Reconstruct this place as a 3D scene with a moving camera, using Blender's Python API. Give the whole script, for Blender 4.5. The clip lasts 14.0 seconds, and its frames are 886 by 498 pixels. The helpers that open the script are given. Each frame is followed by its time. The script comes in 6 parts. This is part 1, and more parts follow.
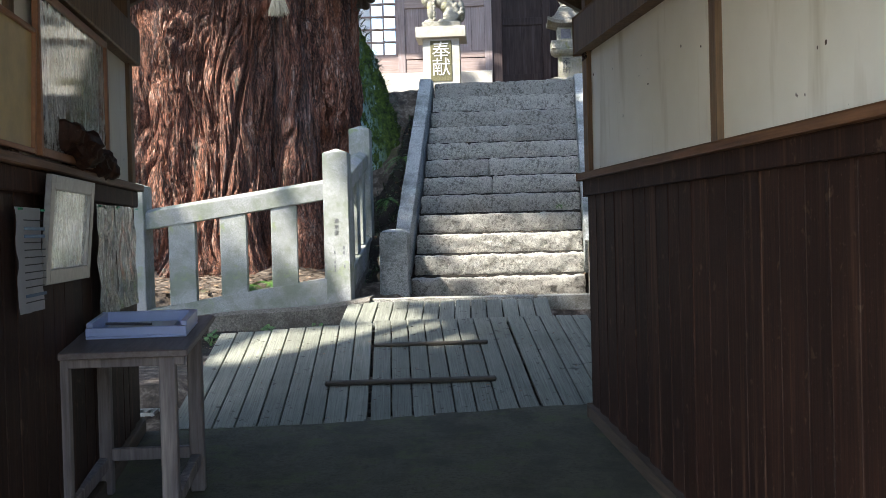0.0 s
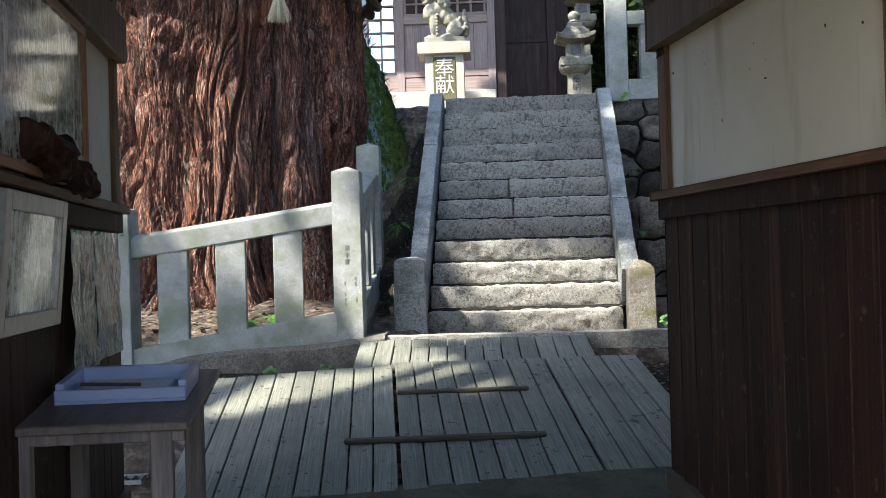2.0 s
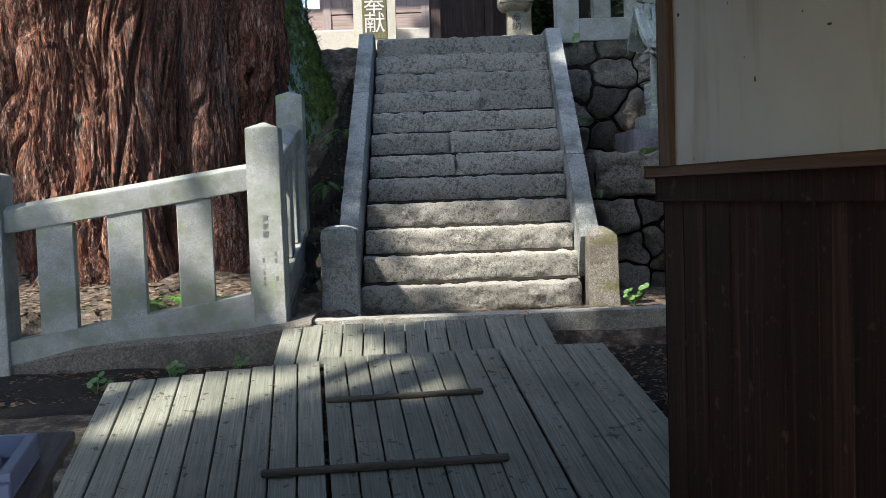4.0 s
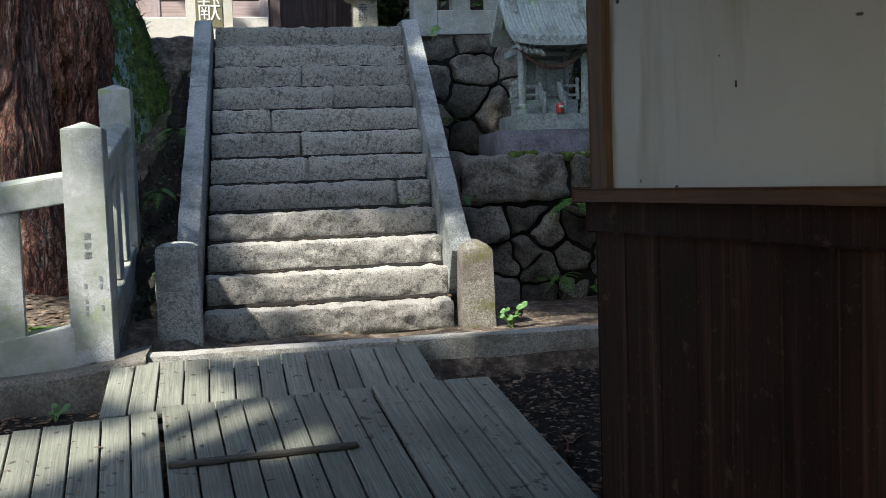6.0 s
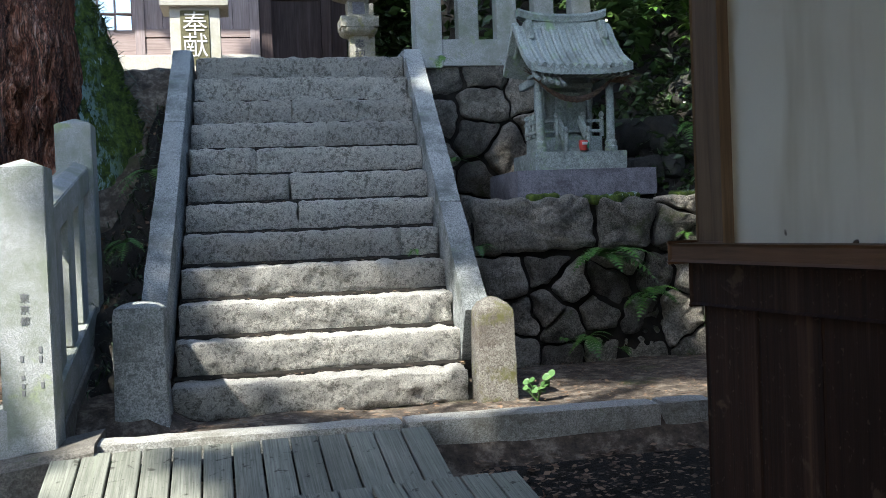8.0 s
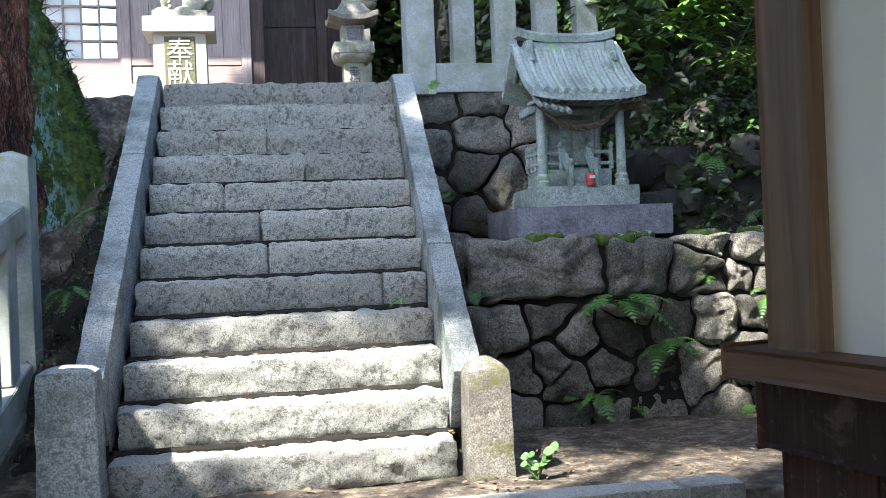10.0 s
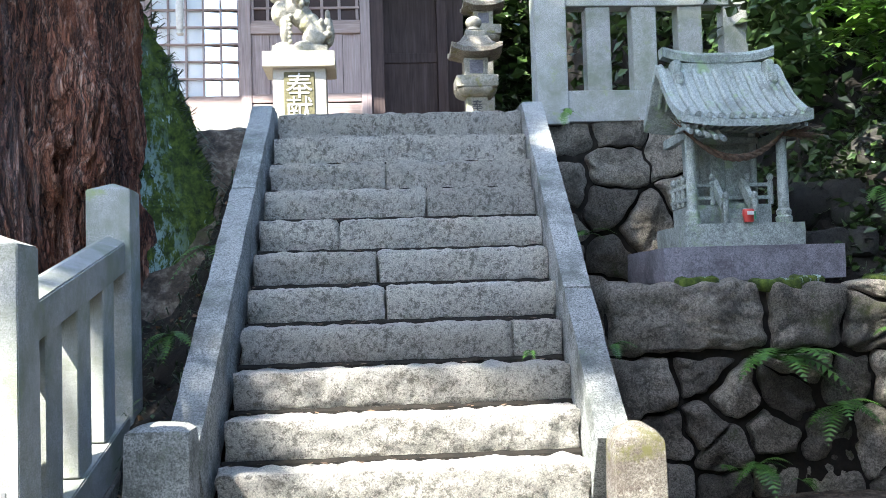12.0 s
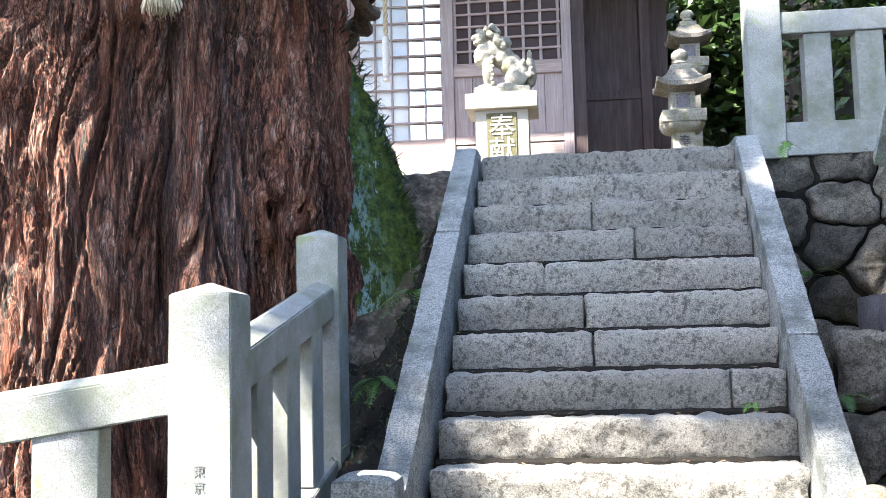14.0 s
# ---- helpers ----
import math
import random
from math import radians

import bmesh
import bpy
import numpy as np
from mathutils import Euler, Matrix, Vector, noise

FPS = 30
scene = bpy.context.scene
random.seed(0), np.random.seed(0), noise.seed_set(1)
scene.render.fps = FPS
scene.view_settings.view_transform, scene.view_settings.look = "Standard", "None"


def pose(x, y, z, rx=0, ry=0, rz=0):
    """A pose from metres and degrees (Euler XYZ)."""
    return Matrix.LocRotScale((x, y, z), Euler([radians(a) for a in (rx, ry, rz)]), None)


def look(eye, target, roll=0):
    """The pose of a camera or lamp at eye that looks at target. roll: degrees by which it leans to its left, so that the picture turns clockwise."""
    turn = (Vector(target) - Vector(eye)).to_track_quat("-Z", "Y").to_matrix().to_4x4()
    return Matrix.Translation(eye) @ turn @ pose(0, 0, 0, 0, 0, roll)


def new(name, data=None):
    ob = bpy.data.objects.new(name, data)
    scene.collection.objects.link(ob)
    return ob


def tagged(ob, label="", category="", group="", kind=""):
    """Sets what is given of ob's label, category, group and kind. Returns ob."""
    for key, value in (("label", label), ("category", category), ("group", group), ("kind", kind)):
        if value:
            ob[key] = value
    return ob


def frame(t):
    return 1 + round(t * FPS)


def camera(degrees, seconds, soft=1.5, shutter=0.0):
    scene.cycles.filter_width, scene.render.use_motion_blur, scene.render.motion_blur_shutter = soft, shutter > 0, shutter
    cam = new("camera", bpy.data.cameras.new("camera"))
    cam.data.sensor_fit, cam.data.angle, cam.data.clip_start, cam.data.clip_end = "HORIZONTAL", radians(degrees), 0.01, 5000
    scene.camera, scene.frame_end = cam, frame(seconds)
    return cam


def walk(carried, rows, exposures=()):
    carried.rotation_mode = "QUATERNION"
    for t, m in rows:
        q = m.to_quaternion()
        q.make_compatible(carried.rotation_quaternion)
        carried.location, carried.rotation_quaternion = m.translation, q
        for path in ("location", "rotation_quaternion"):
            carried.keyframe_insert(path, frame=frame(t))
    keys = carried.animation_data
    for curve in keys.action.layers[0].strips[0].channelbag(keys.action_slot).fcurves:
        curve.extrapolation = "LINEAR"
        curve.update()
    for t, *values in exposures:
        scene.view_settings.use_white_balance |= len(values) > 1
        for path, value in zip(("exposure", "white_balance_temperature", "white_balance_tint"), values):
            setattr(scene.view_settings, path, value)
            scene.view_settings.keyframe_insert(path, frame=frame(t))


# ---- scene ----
cam = camera(47.1, 14.0, soft=0.6)
PATH = [
    (0, (0.484, 0.594, 0.605), (0.374, 2.591, 0.568), -1.5),
    (0.5, (0.361, 0.868, 0.609), (0.259, 2.865, 0.572), -1.2),
    (1, (0.229, 1.122, 0.626), (0.133, 3.12, 0.595), -1.4),
    (1.5, (0.166, 1.376, 0.638), (0.079, 3.374, 0.631), -1.5),
    (2, (0.111, 1.611, 0.637), (0.032, 3.61, 0.649), -1.6),
    (4.3, (0.025, 2.885, 0.893), (0.152, 4.876, 0.753), -2.1),
    (4.5, (0.017, 2.962, 0.912), (0.207, 4.946, 0.753), -2.1),
    (5, (-0.042, 3.124, 0.941), (0.271, 5.088, 0.736), -2.1),
    (5.5, (-0.06, 3.375, 0.972), (0.308, 5.331, 0.776), -2.0),
    (6, (-0.083, 3.631, 0.97), (0.295, 5.59, 0.834), -2.0),
    (6.5, (-0.091, 3.897, 0.956), (0.299, 5.856, 0.854), -2.0),
    (7, (-0.042, 4.187, 0.961), (0.353, 6.146, 0.88), -2.2),
    (7.5, (-0.034, 4.442, 0.979), (0.358, 6.402, 0.908), -2.0),
    (8, (0.032, 4.679, 0.987), (0.42, 6.64, 0.939), -2.2),
    (8.5, (0.121, 4.901, 0.997), (0.503, 6.864, 0.985), -2.3),
    (10.8, (0.356, 5.772, 1.089), (0.713, 7.739, 1.127), -2.2),
    (11, (0.358, 5.849, 1.066), (0.693, 7.82, 1.122), -1.9),
    (11.5, (0.382, 6.014, 1.089), (0.636, 7.996, 1.171), -1.9),
    (12, (0.339, 6.157, 1.096), (0.486, 8.149, 1.197), -1.7),
    (12.5, (0.292, 6.286, 1.116), (0.346, 8.28, 1.25), -1.6),
    (13, (0.296, 6.324, 1.153), (0.23, 8.317, 1.318), -1.7),
    (13.5, (0.301, 6.318, 1.149), (0.117, 8.301, 1.33), -1.4),
    (14, (0.317, 6.308, 1.138), (0.071, 8.284, 1.324), -1.3),
]
EXPOSURES = [(0, 1.8, 6580, 9), (2.2, 1.58, 6580, 9), (4.5, 1.2, 6650, 9), (8.0, 1.5, 6300, 7), (8.7, 1.85, 6300, 7), (11, 2.42, 6350, 7), (12.5, 2.5, 6500, 10), (14, 2.63, 6600, 12)]
walk(cam, [(t, look(eye, target, roll)) for t, eye, target, roll in PATH], EXPOSURES)

# ---- light ----
TO_SUN = Vector((-0.50, -0.42, 0.76)).normalized()
world = bpy.data.worlds.new("world")
scene.world = world
world.use_nodes = True
wn = world.node_tree.nodes
sky = wn.new("ShaderNodeTexSky")
sky.sky_type = "NISHITA"
sky.sun_disc = False
sky.sun_elevation = math.asin(TO_SUN.z)
sky.sun_rotation = math.atan2(TO_SUN.x, TO_SUN.y)
wn["Background"].inputs[1].default_value = 0.15
world.node_tree.links.new(sky.outputs[0], wn["Background"].inputs[0])
sun = new("sun", bpy.data.lights.new("sun", "SUN"))
sun.data.energy = 4.8
sun.data.angle = radians(0.55)
sun.data.color = (1.0, 0.95, 0.86)
sun.matrix_world = look(TO_SUN * 60, (0, 0, 0))


# ---- materials ----
def mat(name, build, rough=0.8, metal=0.0):
    m = bpy.data.materials.new(name)
    m.use_nodes = True
    nt = m.node_tree
    b = nt.nodes["Principled BSDF"]
    b.inputs["Roughness"].default_value = rough
    b.inputs["Metallic"].default_value = metal
    build(nt, b)
    return m


def coords(nt, scale=(1, 1, 1), kind="Object"):
    tc = nt.nodes.new("ShaderNodeTexCoord")
    mp = nt.nodes.new("ShaderNodeMapping")
    mp.inputs["Scale"].default_value = scale
    mp.inputs["Location"].default_value = (17.3, 23.7, 31.1)
    nt.links.new(tc.outputs[kind], mp.inputs[0])
    return mp.outputs[0]


def noise_tex(nt, vec, scale, detail=4, rough=0.6, dist=0.0):
    n = nt.nodes.new("ShaderNodeTexNoise")
    n.inputs["Scale"].default_value = scale
    n.inputs["Detail"].default_value = detail
    n.inputs["Roughness"].default_value = rough
    n.inputs["Distortion"].default_value = dist
    nt.links.new(vec, n.inputs["Vector"])
    return n.outputs[0]


def ramp(nt, fac, stops):
    r = nt.nodes.new("ShaderNodeValToRGB")
    els = r.color_ramp.elements
    while len(els) < len(stops):
        els.new(0.5)
    for e, (p, c) in zip(els, stops):
        e.position = p
        e.color = (*c, 1)
    nt.links.new(fac, r.inputs[0])
    return r.outputs[0]


def mix(nt, fac, a, b, mode="MIX"):
    m = nt.nodes.new("ShaderNodeMix")
    m.data_type = "RGBA"
    m.blend_type = mode
    for sock, v in ((0, fac), (6, a), (7, b)):
        if isinstance(v, (int, float)):
            m.inputs[sock].default_value = v
        elif isinstance(v, tuple):
            m.inputs[sock].default_value = (*v, 1)
        else:
            nt.links.new(v, m.inputs[sock])
    return m.outputs[2]


def grey(nt, fac, lo, hi):
    r = nt.nodes.new("ShaderNodeMapRange")
    r.inputs[1].default_value, r.inputs[2].default_value = lo, hi
    r.clamp = True
    nt.links.new(fac, r.inputs[0])
    return r.outputs[0]


def bump(nt, b, h, strength=0.4, dist=0.01, prev=None):
    n = nt.nodes.new("ShaderNodeBump")
    n.inputs["Strength"].default_value = strength
    n.inputs["Distance"].default_value = dist
    nt.links.new(h, n.inputs["Height"])
    if prev is not None:
        nt.links.new(prev, n.inputs["Normal"])
    nt.links.new(n.outputs[0], b.inputs["Normal"])
    return n.outputs[0]


def vary(nt, col, amount=0.25):
    """A different shade for every piece."""
    oi = nt.nodes.new("ShaderNodeObjectInfo")
    mr = nt.nodes.new("ShaderNodeMapRange")
    mr.inputs[3].default_value, mr.inputs[4].default_value = 1 - amount, 1 + amount
    nt.links.new(oi.outputs["Random"], mr.inputs[0])
    hs = nt.nodes.new("ShaderNodeHueSaturation")
    nt.links.new(mr.outputs[0], hs.inputs["Value"])
    nt.links.new(col, hs.inputs["Color"])
    return hs.outputs[0]


def granite(name, dark, light, stain, moss=None, moss_amount=0.55, speck=90, relief=0.5, amount=0.15, stain_at=(0.5, 0.7), blotch=0.5, pits=(0.48, 0.64), mottle=0.0):
    def build(nt, b):
        v = coords(nt)
        base = ramp(nt, noise_tex(nt, v, speck, 3, 0.8), [(0.36, dark), (0.60, light)])
        if mottle:
            # crusts of dark lichen in ragged clusters, thicker on some stretches than on others
            crust = noise_tex(nt, v, 34, 8, 0.85, 0.4)
            where = noise_tex(nt, v, 5.0, 5, 0.65)
            near = nt.nodes.new("ShaderNodeMath")
            near.operation = "MULTIPLY_ADD"
            nt.links.new(where, near.inputs[0])
            near.inputs[1].default_value = 0.36
            nt.links.new(crust, near.inputs[2])
            # kept off level faces: worn clean, and painted pale for the sky's light
            geo = nt.nodes.new("ShaderNodeNewGeometry")
            axes = nt.nodes.new("ShaderNodeSeparateXYZ")
            nt.links.new(geo.outputs["Normal"], axes.inputs[0])
            side = grey(nt, axes.outputs[2], 0.75, 0.25)
            crusted = mix(nt, 1.0, grey(nt, near.outputs[0], 0.685, 0.77), side, "MULTIPLY")
            base = mix(nt, crusted, base, mix(nt, mottle, base, stain))
        big = noise_tex(nt, v, 3.5, 6, 0.65)
        base = mix(nt, grey(nt, big, *stain_at), base, mix(nt, 0.75, base, stain))
        mid = noise_tex(nt, v, 40, 5, 0.75)
        base = mix(nt, grey(nt, mid, *pits), base, mix(nt, blotch, base, stain))
        if moss:
            g = noise_tex(nt, v, 5.5, 6, 0.7)
            base = mix(nt, grey(nt, g, moss_amount, moss_amount + 0.12), base, moss)
        nt.links.new(vary(nt, base, amount), b.inputs["Base Color"])
        p = bump(nt, b, noise_tex(nt, v, 30, 6, 0.8), relief, 0.03)
        bump(nt, b, noise_tex(nt, v, 140, 3, 0.7), relief * 0.7, 0.010, p)
    return mat(name, build, 0.88)


def timber(name, dark, light, scale=(30, 30, 2.2), rough=0.75, amount=0.25, streak=None, relief=0.3, spec=0.4, spots=None):
    def build(nt, b):
        b.inputs["Specular IOR Level"].default_value = spec
        v = coords(nt, scale)
        n = noise_tex(nt, v, 1.0, 8, 0.65, 0.4)
        col = ramp(nt, n, [(0.3, dark), (0.7, light)])
        big = noise_tex(nt, coords(nt), 2.5, 4)
        col = mix(nt, grey(nt, big, 0.4, 0.75), col, mix(nt, 0.55, col, dark))
        if streak:
            s = noise_tex(nt, coords(nt, (scale[0] * 0.35, scale[1] * 0.35, scale[2] * 0.35)), 1.0, 5, 0.6)
            col = mix(nt, grey(nt, s, 0.55, 0.75), col, mix(nt, 0.7, col, streak))
        if spots:
            k = noise_tex(nt, coords(nt), 13, 5, 0.6, 0.3)
            col = mix(nt, grey(nt, k, 0.62, 0.68), col, mix(nt, 0.75, col, spots))
            k = noise_tex(nt, coords(nt), 70, 3, 0.6)
            col = mix(nt, grey(nt, k, 0.64, 0.70), col, mix(nt, 0.6, col, spots))
        nt.links.new(vary(nt, col, amount), b.inputs["Base Color"])
        bump(nt, b, n, relief, 0.006)
    return mat(name, build, rough)


STEP = granite("step_granite", (0.40, 0.385, 0.345), (0.88, 0.85, 0.78), (0.095, 0.088, 0.066), (0.26, 0.235, 0.10), 0.65, 130, 2.2, 0.14, (0.60, 0.76), 0.30, (0.54, 0.66), 0.78)
FENCE = granite("fence_granite", (0.17, 0.175, 0.18), (0.45, 0.46, 0.455), (0.17, 0.195, 0.14), (0.25, 0.30, 0.15), 0.59, 190, 0.25, 0.10, (0.42, 0.62), 0.35)
CHEEK = granite("cheek_granite", (0.17, 0.185, 0.18), (0.60, 0.62, 0.605), (0.10, 0.115, 0.10), (0.24, 0.29, 0.22), 0.60, 110, 0.9, 0.1, (0.50, 0.68), 0.35, (0.5, 0.64), 0.65)
BOLLARD = granite("bollard_granite", (0.11, 0.10, 0.085), (0.40, 0.38, 0.33), (0.10, 0.075, 0.06), (0.15, 0.145, 0.05), 0.54, 110, 0.9, 0.08, (0.5, 0.7), 0.4, (0.5, 0.64), 0.55)
# near-black, with the overgrown bank's shade put into the colour
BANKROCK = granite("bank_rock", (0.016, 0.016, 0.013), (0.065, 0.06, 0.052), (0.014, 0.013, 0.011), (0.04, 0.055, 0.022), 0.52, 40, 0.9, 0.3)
RUBBLE = granite("rubble_stone", (0.19, 0.17, 0.14), (0.62, 0.57, 0.48), (0.075, 0.068, 0.055), (0.14, 0.145, 0.06), 0.62, 95, 2.0, 0.2, (0.50, 0.66), 0.5, (0.5, 0.64), 0.75)
# darker copy of the rubble, for stones in shade and odd dark ones
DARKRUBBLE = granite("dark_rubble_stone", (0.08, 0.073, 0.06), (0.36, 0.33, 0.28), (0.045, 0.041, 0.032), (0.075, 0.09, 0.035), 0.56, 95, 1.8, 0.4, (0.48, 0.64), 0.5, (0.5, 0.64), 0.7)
KERB = granite("kerb_stone", (0.20, 0.20, 0.18), (0.54, 0.53, 0.49), (0.14, 0.13, 0.10), (0.22, 0.24, 0.16), 0.62, 130, 0.7, 0.1, (0.5, 0.7), 0.35, (0.5, 0.64), 0.6)
CONCRETE = granite("old_concrete", (0.10, 0.092, 0.078), (0.24, 0.22, 0.19), (0.065, 0.058, 0.045), (0.12, 0.14, 0.07), 0.60, 70, 0.6, 0.05, (0.46, 0.64), 0.5, (0.48, 0.62), 0.5)
SHRINE = granite("shrine_stone", (0.17, 0.20, 0.19), (0.46, 0.51, 0.475), (0.075, 0.09, 0.08), (0.25, 0.34, 0.20), 0.55, 150, 0.35, 0.08, (0.5, 0.7), 0.4, (0.5, 0.64), 0.45)
PLINTH = granite("plinth_stone", (0.10, 0.10, 0.12), (0.28, 0.27, 0.305), (0.06, 0.058, 0.066), (0.36, 0.36, 0.40), 0.64, 150, 0.3, 0.05, (0.5, 0.7), 0.4, (0.5, 0.64), 0.5)
LANTERN = granite("lantern_stone", (0.20, 0.19, 0.16), (0.44, 0.42, 0.36), (0.13, 0.13, 0.09), (0.22, 0.215, 0.08), 0.56, 110, 0.5, 0.08, (0.5, 0.7), 0.5, (0.5, 0.64), 0.5)
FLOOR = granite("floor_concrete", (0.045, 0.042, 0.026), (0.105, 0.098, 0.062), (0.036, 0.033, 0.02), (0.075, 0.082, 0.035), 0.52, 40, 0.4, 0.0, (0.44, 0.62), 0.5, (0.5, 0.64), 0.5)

DECK = timber("deck_timber", (0.105, 0.110, 0.088), (0.285, 0.290, 0.245), (120, 2.6, 120), 0.85, 0.15, (0.20, 0.22, 0.165), 0.3, 0.3, (0.03, 0.027, 0.02))
BATTEN = timber("batten_timber", (0.035, 0.03, 0.025), (0.13, 0.115, 0.098), (3, 60, 60), 0.85, 0.1)
BOARD = timber("dark_board", (0.012, 0.0052, 0.0036), (0.050, 0.020, 0.012), (60, 60, 1.6), 0.66, 0.22, (0.13, 0.065, 0.04), 0.3, 0.22, (0.10, 0.06, 0.04))
LEDGE = timber("ledge_timber", (0.07, 0.032, 0.015), (0.24, 0.115, 0.055), (40, 2, 40), 0.55, 0.15)
POST = timber("post_timber", (0.085, 0.05, 0.028), (0.25, 0.155, 0.085), (40, 40, 2.0), 0.6, 0.1)
TABLE = timber("table_timber", (0.10, 0.078, 0.075), (0.26, 0.215, 0.205), (40, 40, 2.5), 0.7, 0.12, (0.45, 0.38, 0.34))
TABLETOP = timber("tabletop_timber", (0.10, 0.075, 0.07), (0.20, 0.16, 0.15), (40, 2.5, 40), 0.5, 0.1)
PALE = timber("weathered_board", (0.22, 0.175, 0.175), (0.43, 0.365, 0.365), (40, 40, 2.0), 0.8, 0.1, (0.36, 0.26, 0.24))
PALEX = timber("weathered_rail", (0.22, 0.165, 0.155), (0.42, 0.34, 0.32), (2, 40, 40), 0.8, 0.1)
DOOR = timber("old_dark_door", (0.035, 0.022, 0.022), (0.10, 0.07, 0.068), (30, 30, 1.6), 0.7, 0.1, (0.16, 0.13, 0.13))


def plaster_build(nt, b):
    v = coords(nt)
    c = ramp(nt, noise_tex(nt, v, 1.2, 5), [(0.3, (0.70, 0.645, 0.54)), (0.7, (0.82, 0.775, 0.68))])
    st = noise_tex(nt, coords(nt, (5, 5, 0.8)), 1.0, 4)
    c = mix(nt, grey(nt, st, 0.56, 0.8), c, (0.50, 0.43, 0.31))
    sp = noise_tex(nt, v, 21, 1, 0.4)
    c = mix(nt, grey(nt, sp, 0.78, 0.80), c, (0.10, 0.07, 0.05))
    nt.links.new(c, b.inputs["Base Color"])
    bump(nt, b, noise_tex(nt, v, 60, 5), 0.12, 0.004)


PLASTER = mat("aged_plaster", plaster_build, 0.9)


def cracks(nt, vec, scale, detail, width):
    """Thin wandering lines: 0 on a line, 1 off it."""
    n = noise_tex(nt, vec, scale, detail, 0.6)
    off = nt.nodes.new("ShaderNodeMath")
    off.operation = "SUBTRACT"
    off.inputs[1].default_value = 0.5
    nt.links.new(n, off.inputs[0])
    size = nt.nodes.new("ShaderNodeMath")
    size.operation = "ABSOLUTE"
    nt.links.new(off.outputs[0], size.inputs[0])
    return grey(nt, size.outputs[0], 0.0, width)


def swayed(nt, scale, amount, pace):
    """Coordinates that lean to and fro, for fibres that are not quite upright."""
    sway = nt.nodes.new("ShaderNodeTexNoise")
    sway.inputs["Scale"].default_value = pace
    sway.inputs["Detail"].default_value = 3
    nt.links.new(coords(nt), sway.inputs["Vector"])
    add = nt.nodes.new("ShaderNodeVectorMath")
    add.operation = "MULTIPLY_ADD"
    add.inputs[1].default_value = (amount, amount, amount)
    nt.links.new(sway.outputs["Color"], add.inputs[0])
    nt.links.new(coords(nt), add.inputs[2])
    mul = nt.nodes.new("ShaderNodeVectorMath")
    mul.operation = "MULTIPLY"
    mul.inputs[1].default_value = scale
    nt.links.new(add.outputs[0], mul.inputs[0])
    return mul.outputs[0]


def bark_build(nt, b, strip=False):
    n = noise_tex(nt, swayed(nt, (15, 15, 1.6), 0.22, 2.2), 1.0, 10, 0.80, 1.0)
    c = ramp(nt, n, [(0.30, (0.05, 0.022, 0.018)), (0.42, (0.24, 0.085, 0.052)), (0.52, (0.46, 0.20, 0.125)), (0.60, (0.62, 0.42, 0.33)), (0.68, (0.82, 0.72, 0.66))])
    fib = cracks(nt, swayed(nt, (20, 20, 1.5), 0.20, 2.6), 1.0, 5, 0.060)
    c = mix(nt, fib, mix(nt, 0.93, c, (0.010, 0.005, 0.004)), c)
    fine = cracks(nt, swayed(nt, (48, 48, 3.4), 0.16, 3.0), 1.0, 4, 0.075)
    c = mix(nt, fine, mix(nt, 0.75, c, (0.03, 0.014, 0.011)), c)
    big = noise_tex(nt, coords(nt, (1.9, 1.9, 0.20)), 1.0, 5, 0.65, 0.6)
    c = mix(nt, grey(nt, big, 0.60, 0.68), c, mix(nt, 0.25, c, (0.44, 0.40, 0.40)))
    dusk = noise_tex(nt, coords(nt, (2.3, 2.3, 0.35)), 1.7, 4, 0.6, 0.5)
    c = mix(nt, grey(nt, dusk, 0.56, 0.68), c, mix(nt, 0.55, c, (0.04, 0.022, 0.024)))
    red = noise_tex(nt, coords(nt, (2.6, 2.6, 0.25)), 1.3, 3)
    c = mix(nt, grey(nt, red, 0.54, 0.68), c, mix(nt, 0.45, c, (0.42, 0.13, 0.05)))
    gr = noise_tex(nt, coords(nt, (3.4, 3.4, 0.30)), 1.0, 6, 0.75)
    c = mix(nt, grey(nt, gr, 0.62, 0.68), c, mix(nt, 0.55, c, (0.22, 0.29, 0.24)))
    if strip:
        dot = nt.nodes.new("ShaderNodeVectorMath")
        dot.operation = "DOT_PRODUCT"
        wob = nt.nodes.new("ShaderNodeVectorMath")
        wob.operation = "ADD"
        nt.links.new(coords(nt), wob.inputs[0])
        nt.links.new(noise_tex(nt, coords(nt, (3, 3, 1.6)), 1.0, 5, 0.7), wob.inputs[1])
        nt.links.new(wob.outputs["Vector"], dot.inputs[0])
        dot.inputs[1].default_value = (0.872, 0.489, 0.0)
        lich = ramp(nt, dot.outputs["Value"], [(0.585, (0, 0, 0)), (0.625, (1, 1, 1)), (0.70, (1, 1, 1)), (0.74, (0, 0, 0))])
        gl = nt.nodes.new("ShaderNodeRGBToBW")
        nt.links.new(lich, gl.inputs[0])
        flake = noise_tex(nt, coords(nt, (22, 22, 7)), 1.0, 7, 0.8, 0.5)
        cover = mix(nt, 1.0, gl.outputs[0], grey(nt, flake, 0.44, 0.54), "MULTIPLY")
        c = mix(nt, cover, c, mix(nt, 0.62, c, (0.27, 0.34, 0.29)))
    nt.links.new(c, b.inputs["Base Color"])
    p = bump(nt, b, n, 1.0, 0.06)
    p = bump(nt, b, fib, 1.0, 0.025, p)
    bump(nt, b, fine, 1.0, 0.008, p)


BARK = mat("tree_bark", bark_build, 0.92)
CEDAR = mat("cedar_bark", lambda nt, b: bark_build(nt, b, True), 0.92)


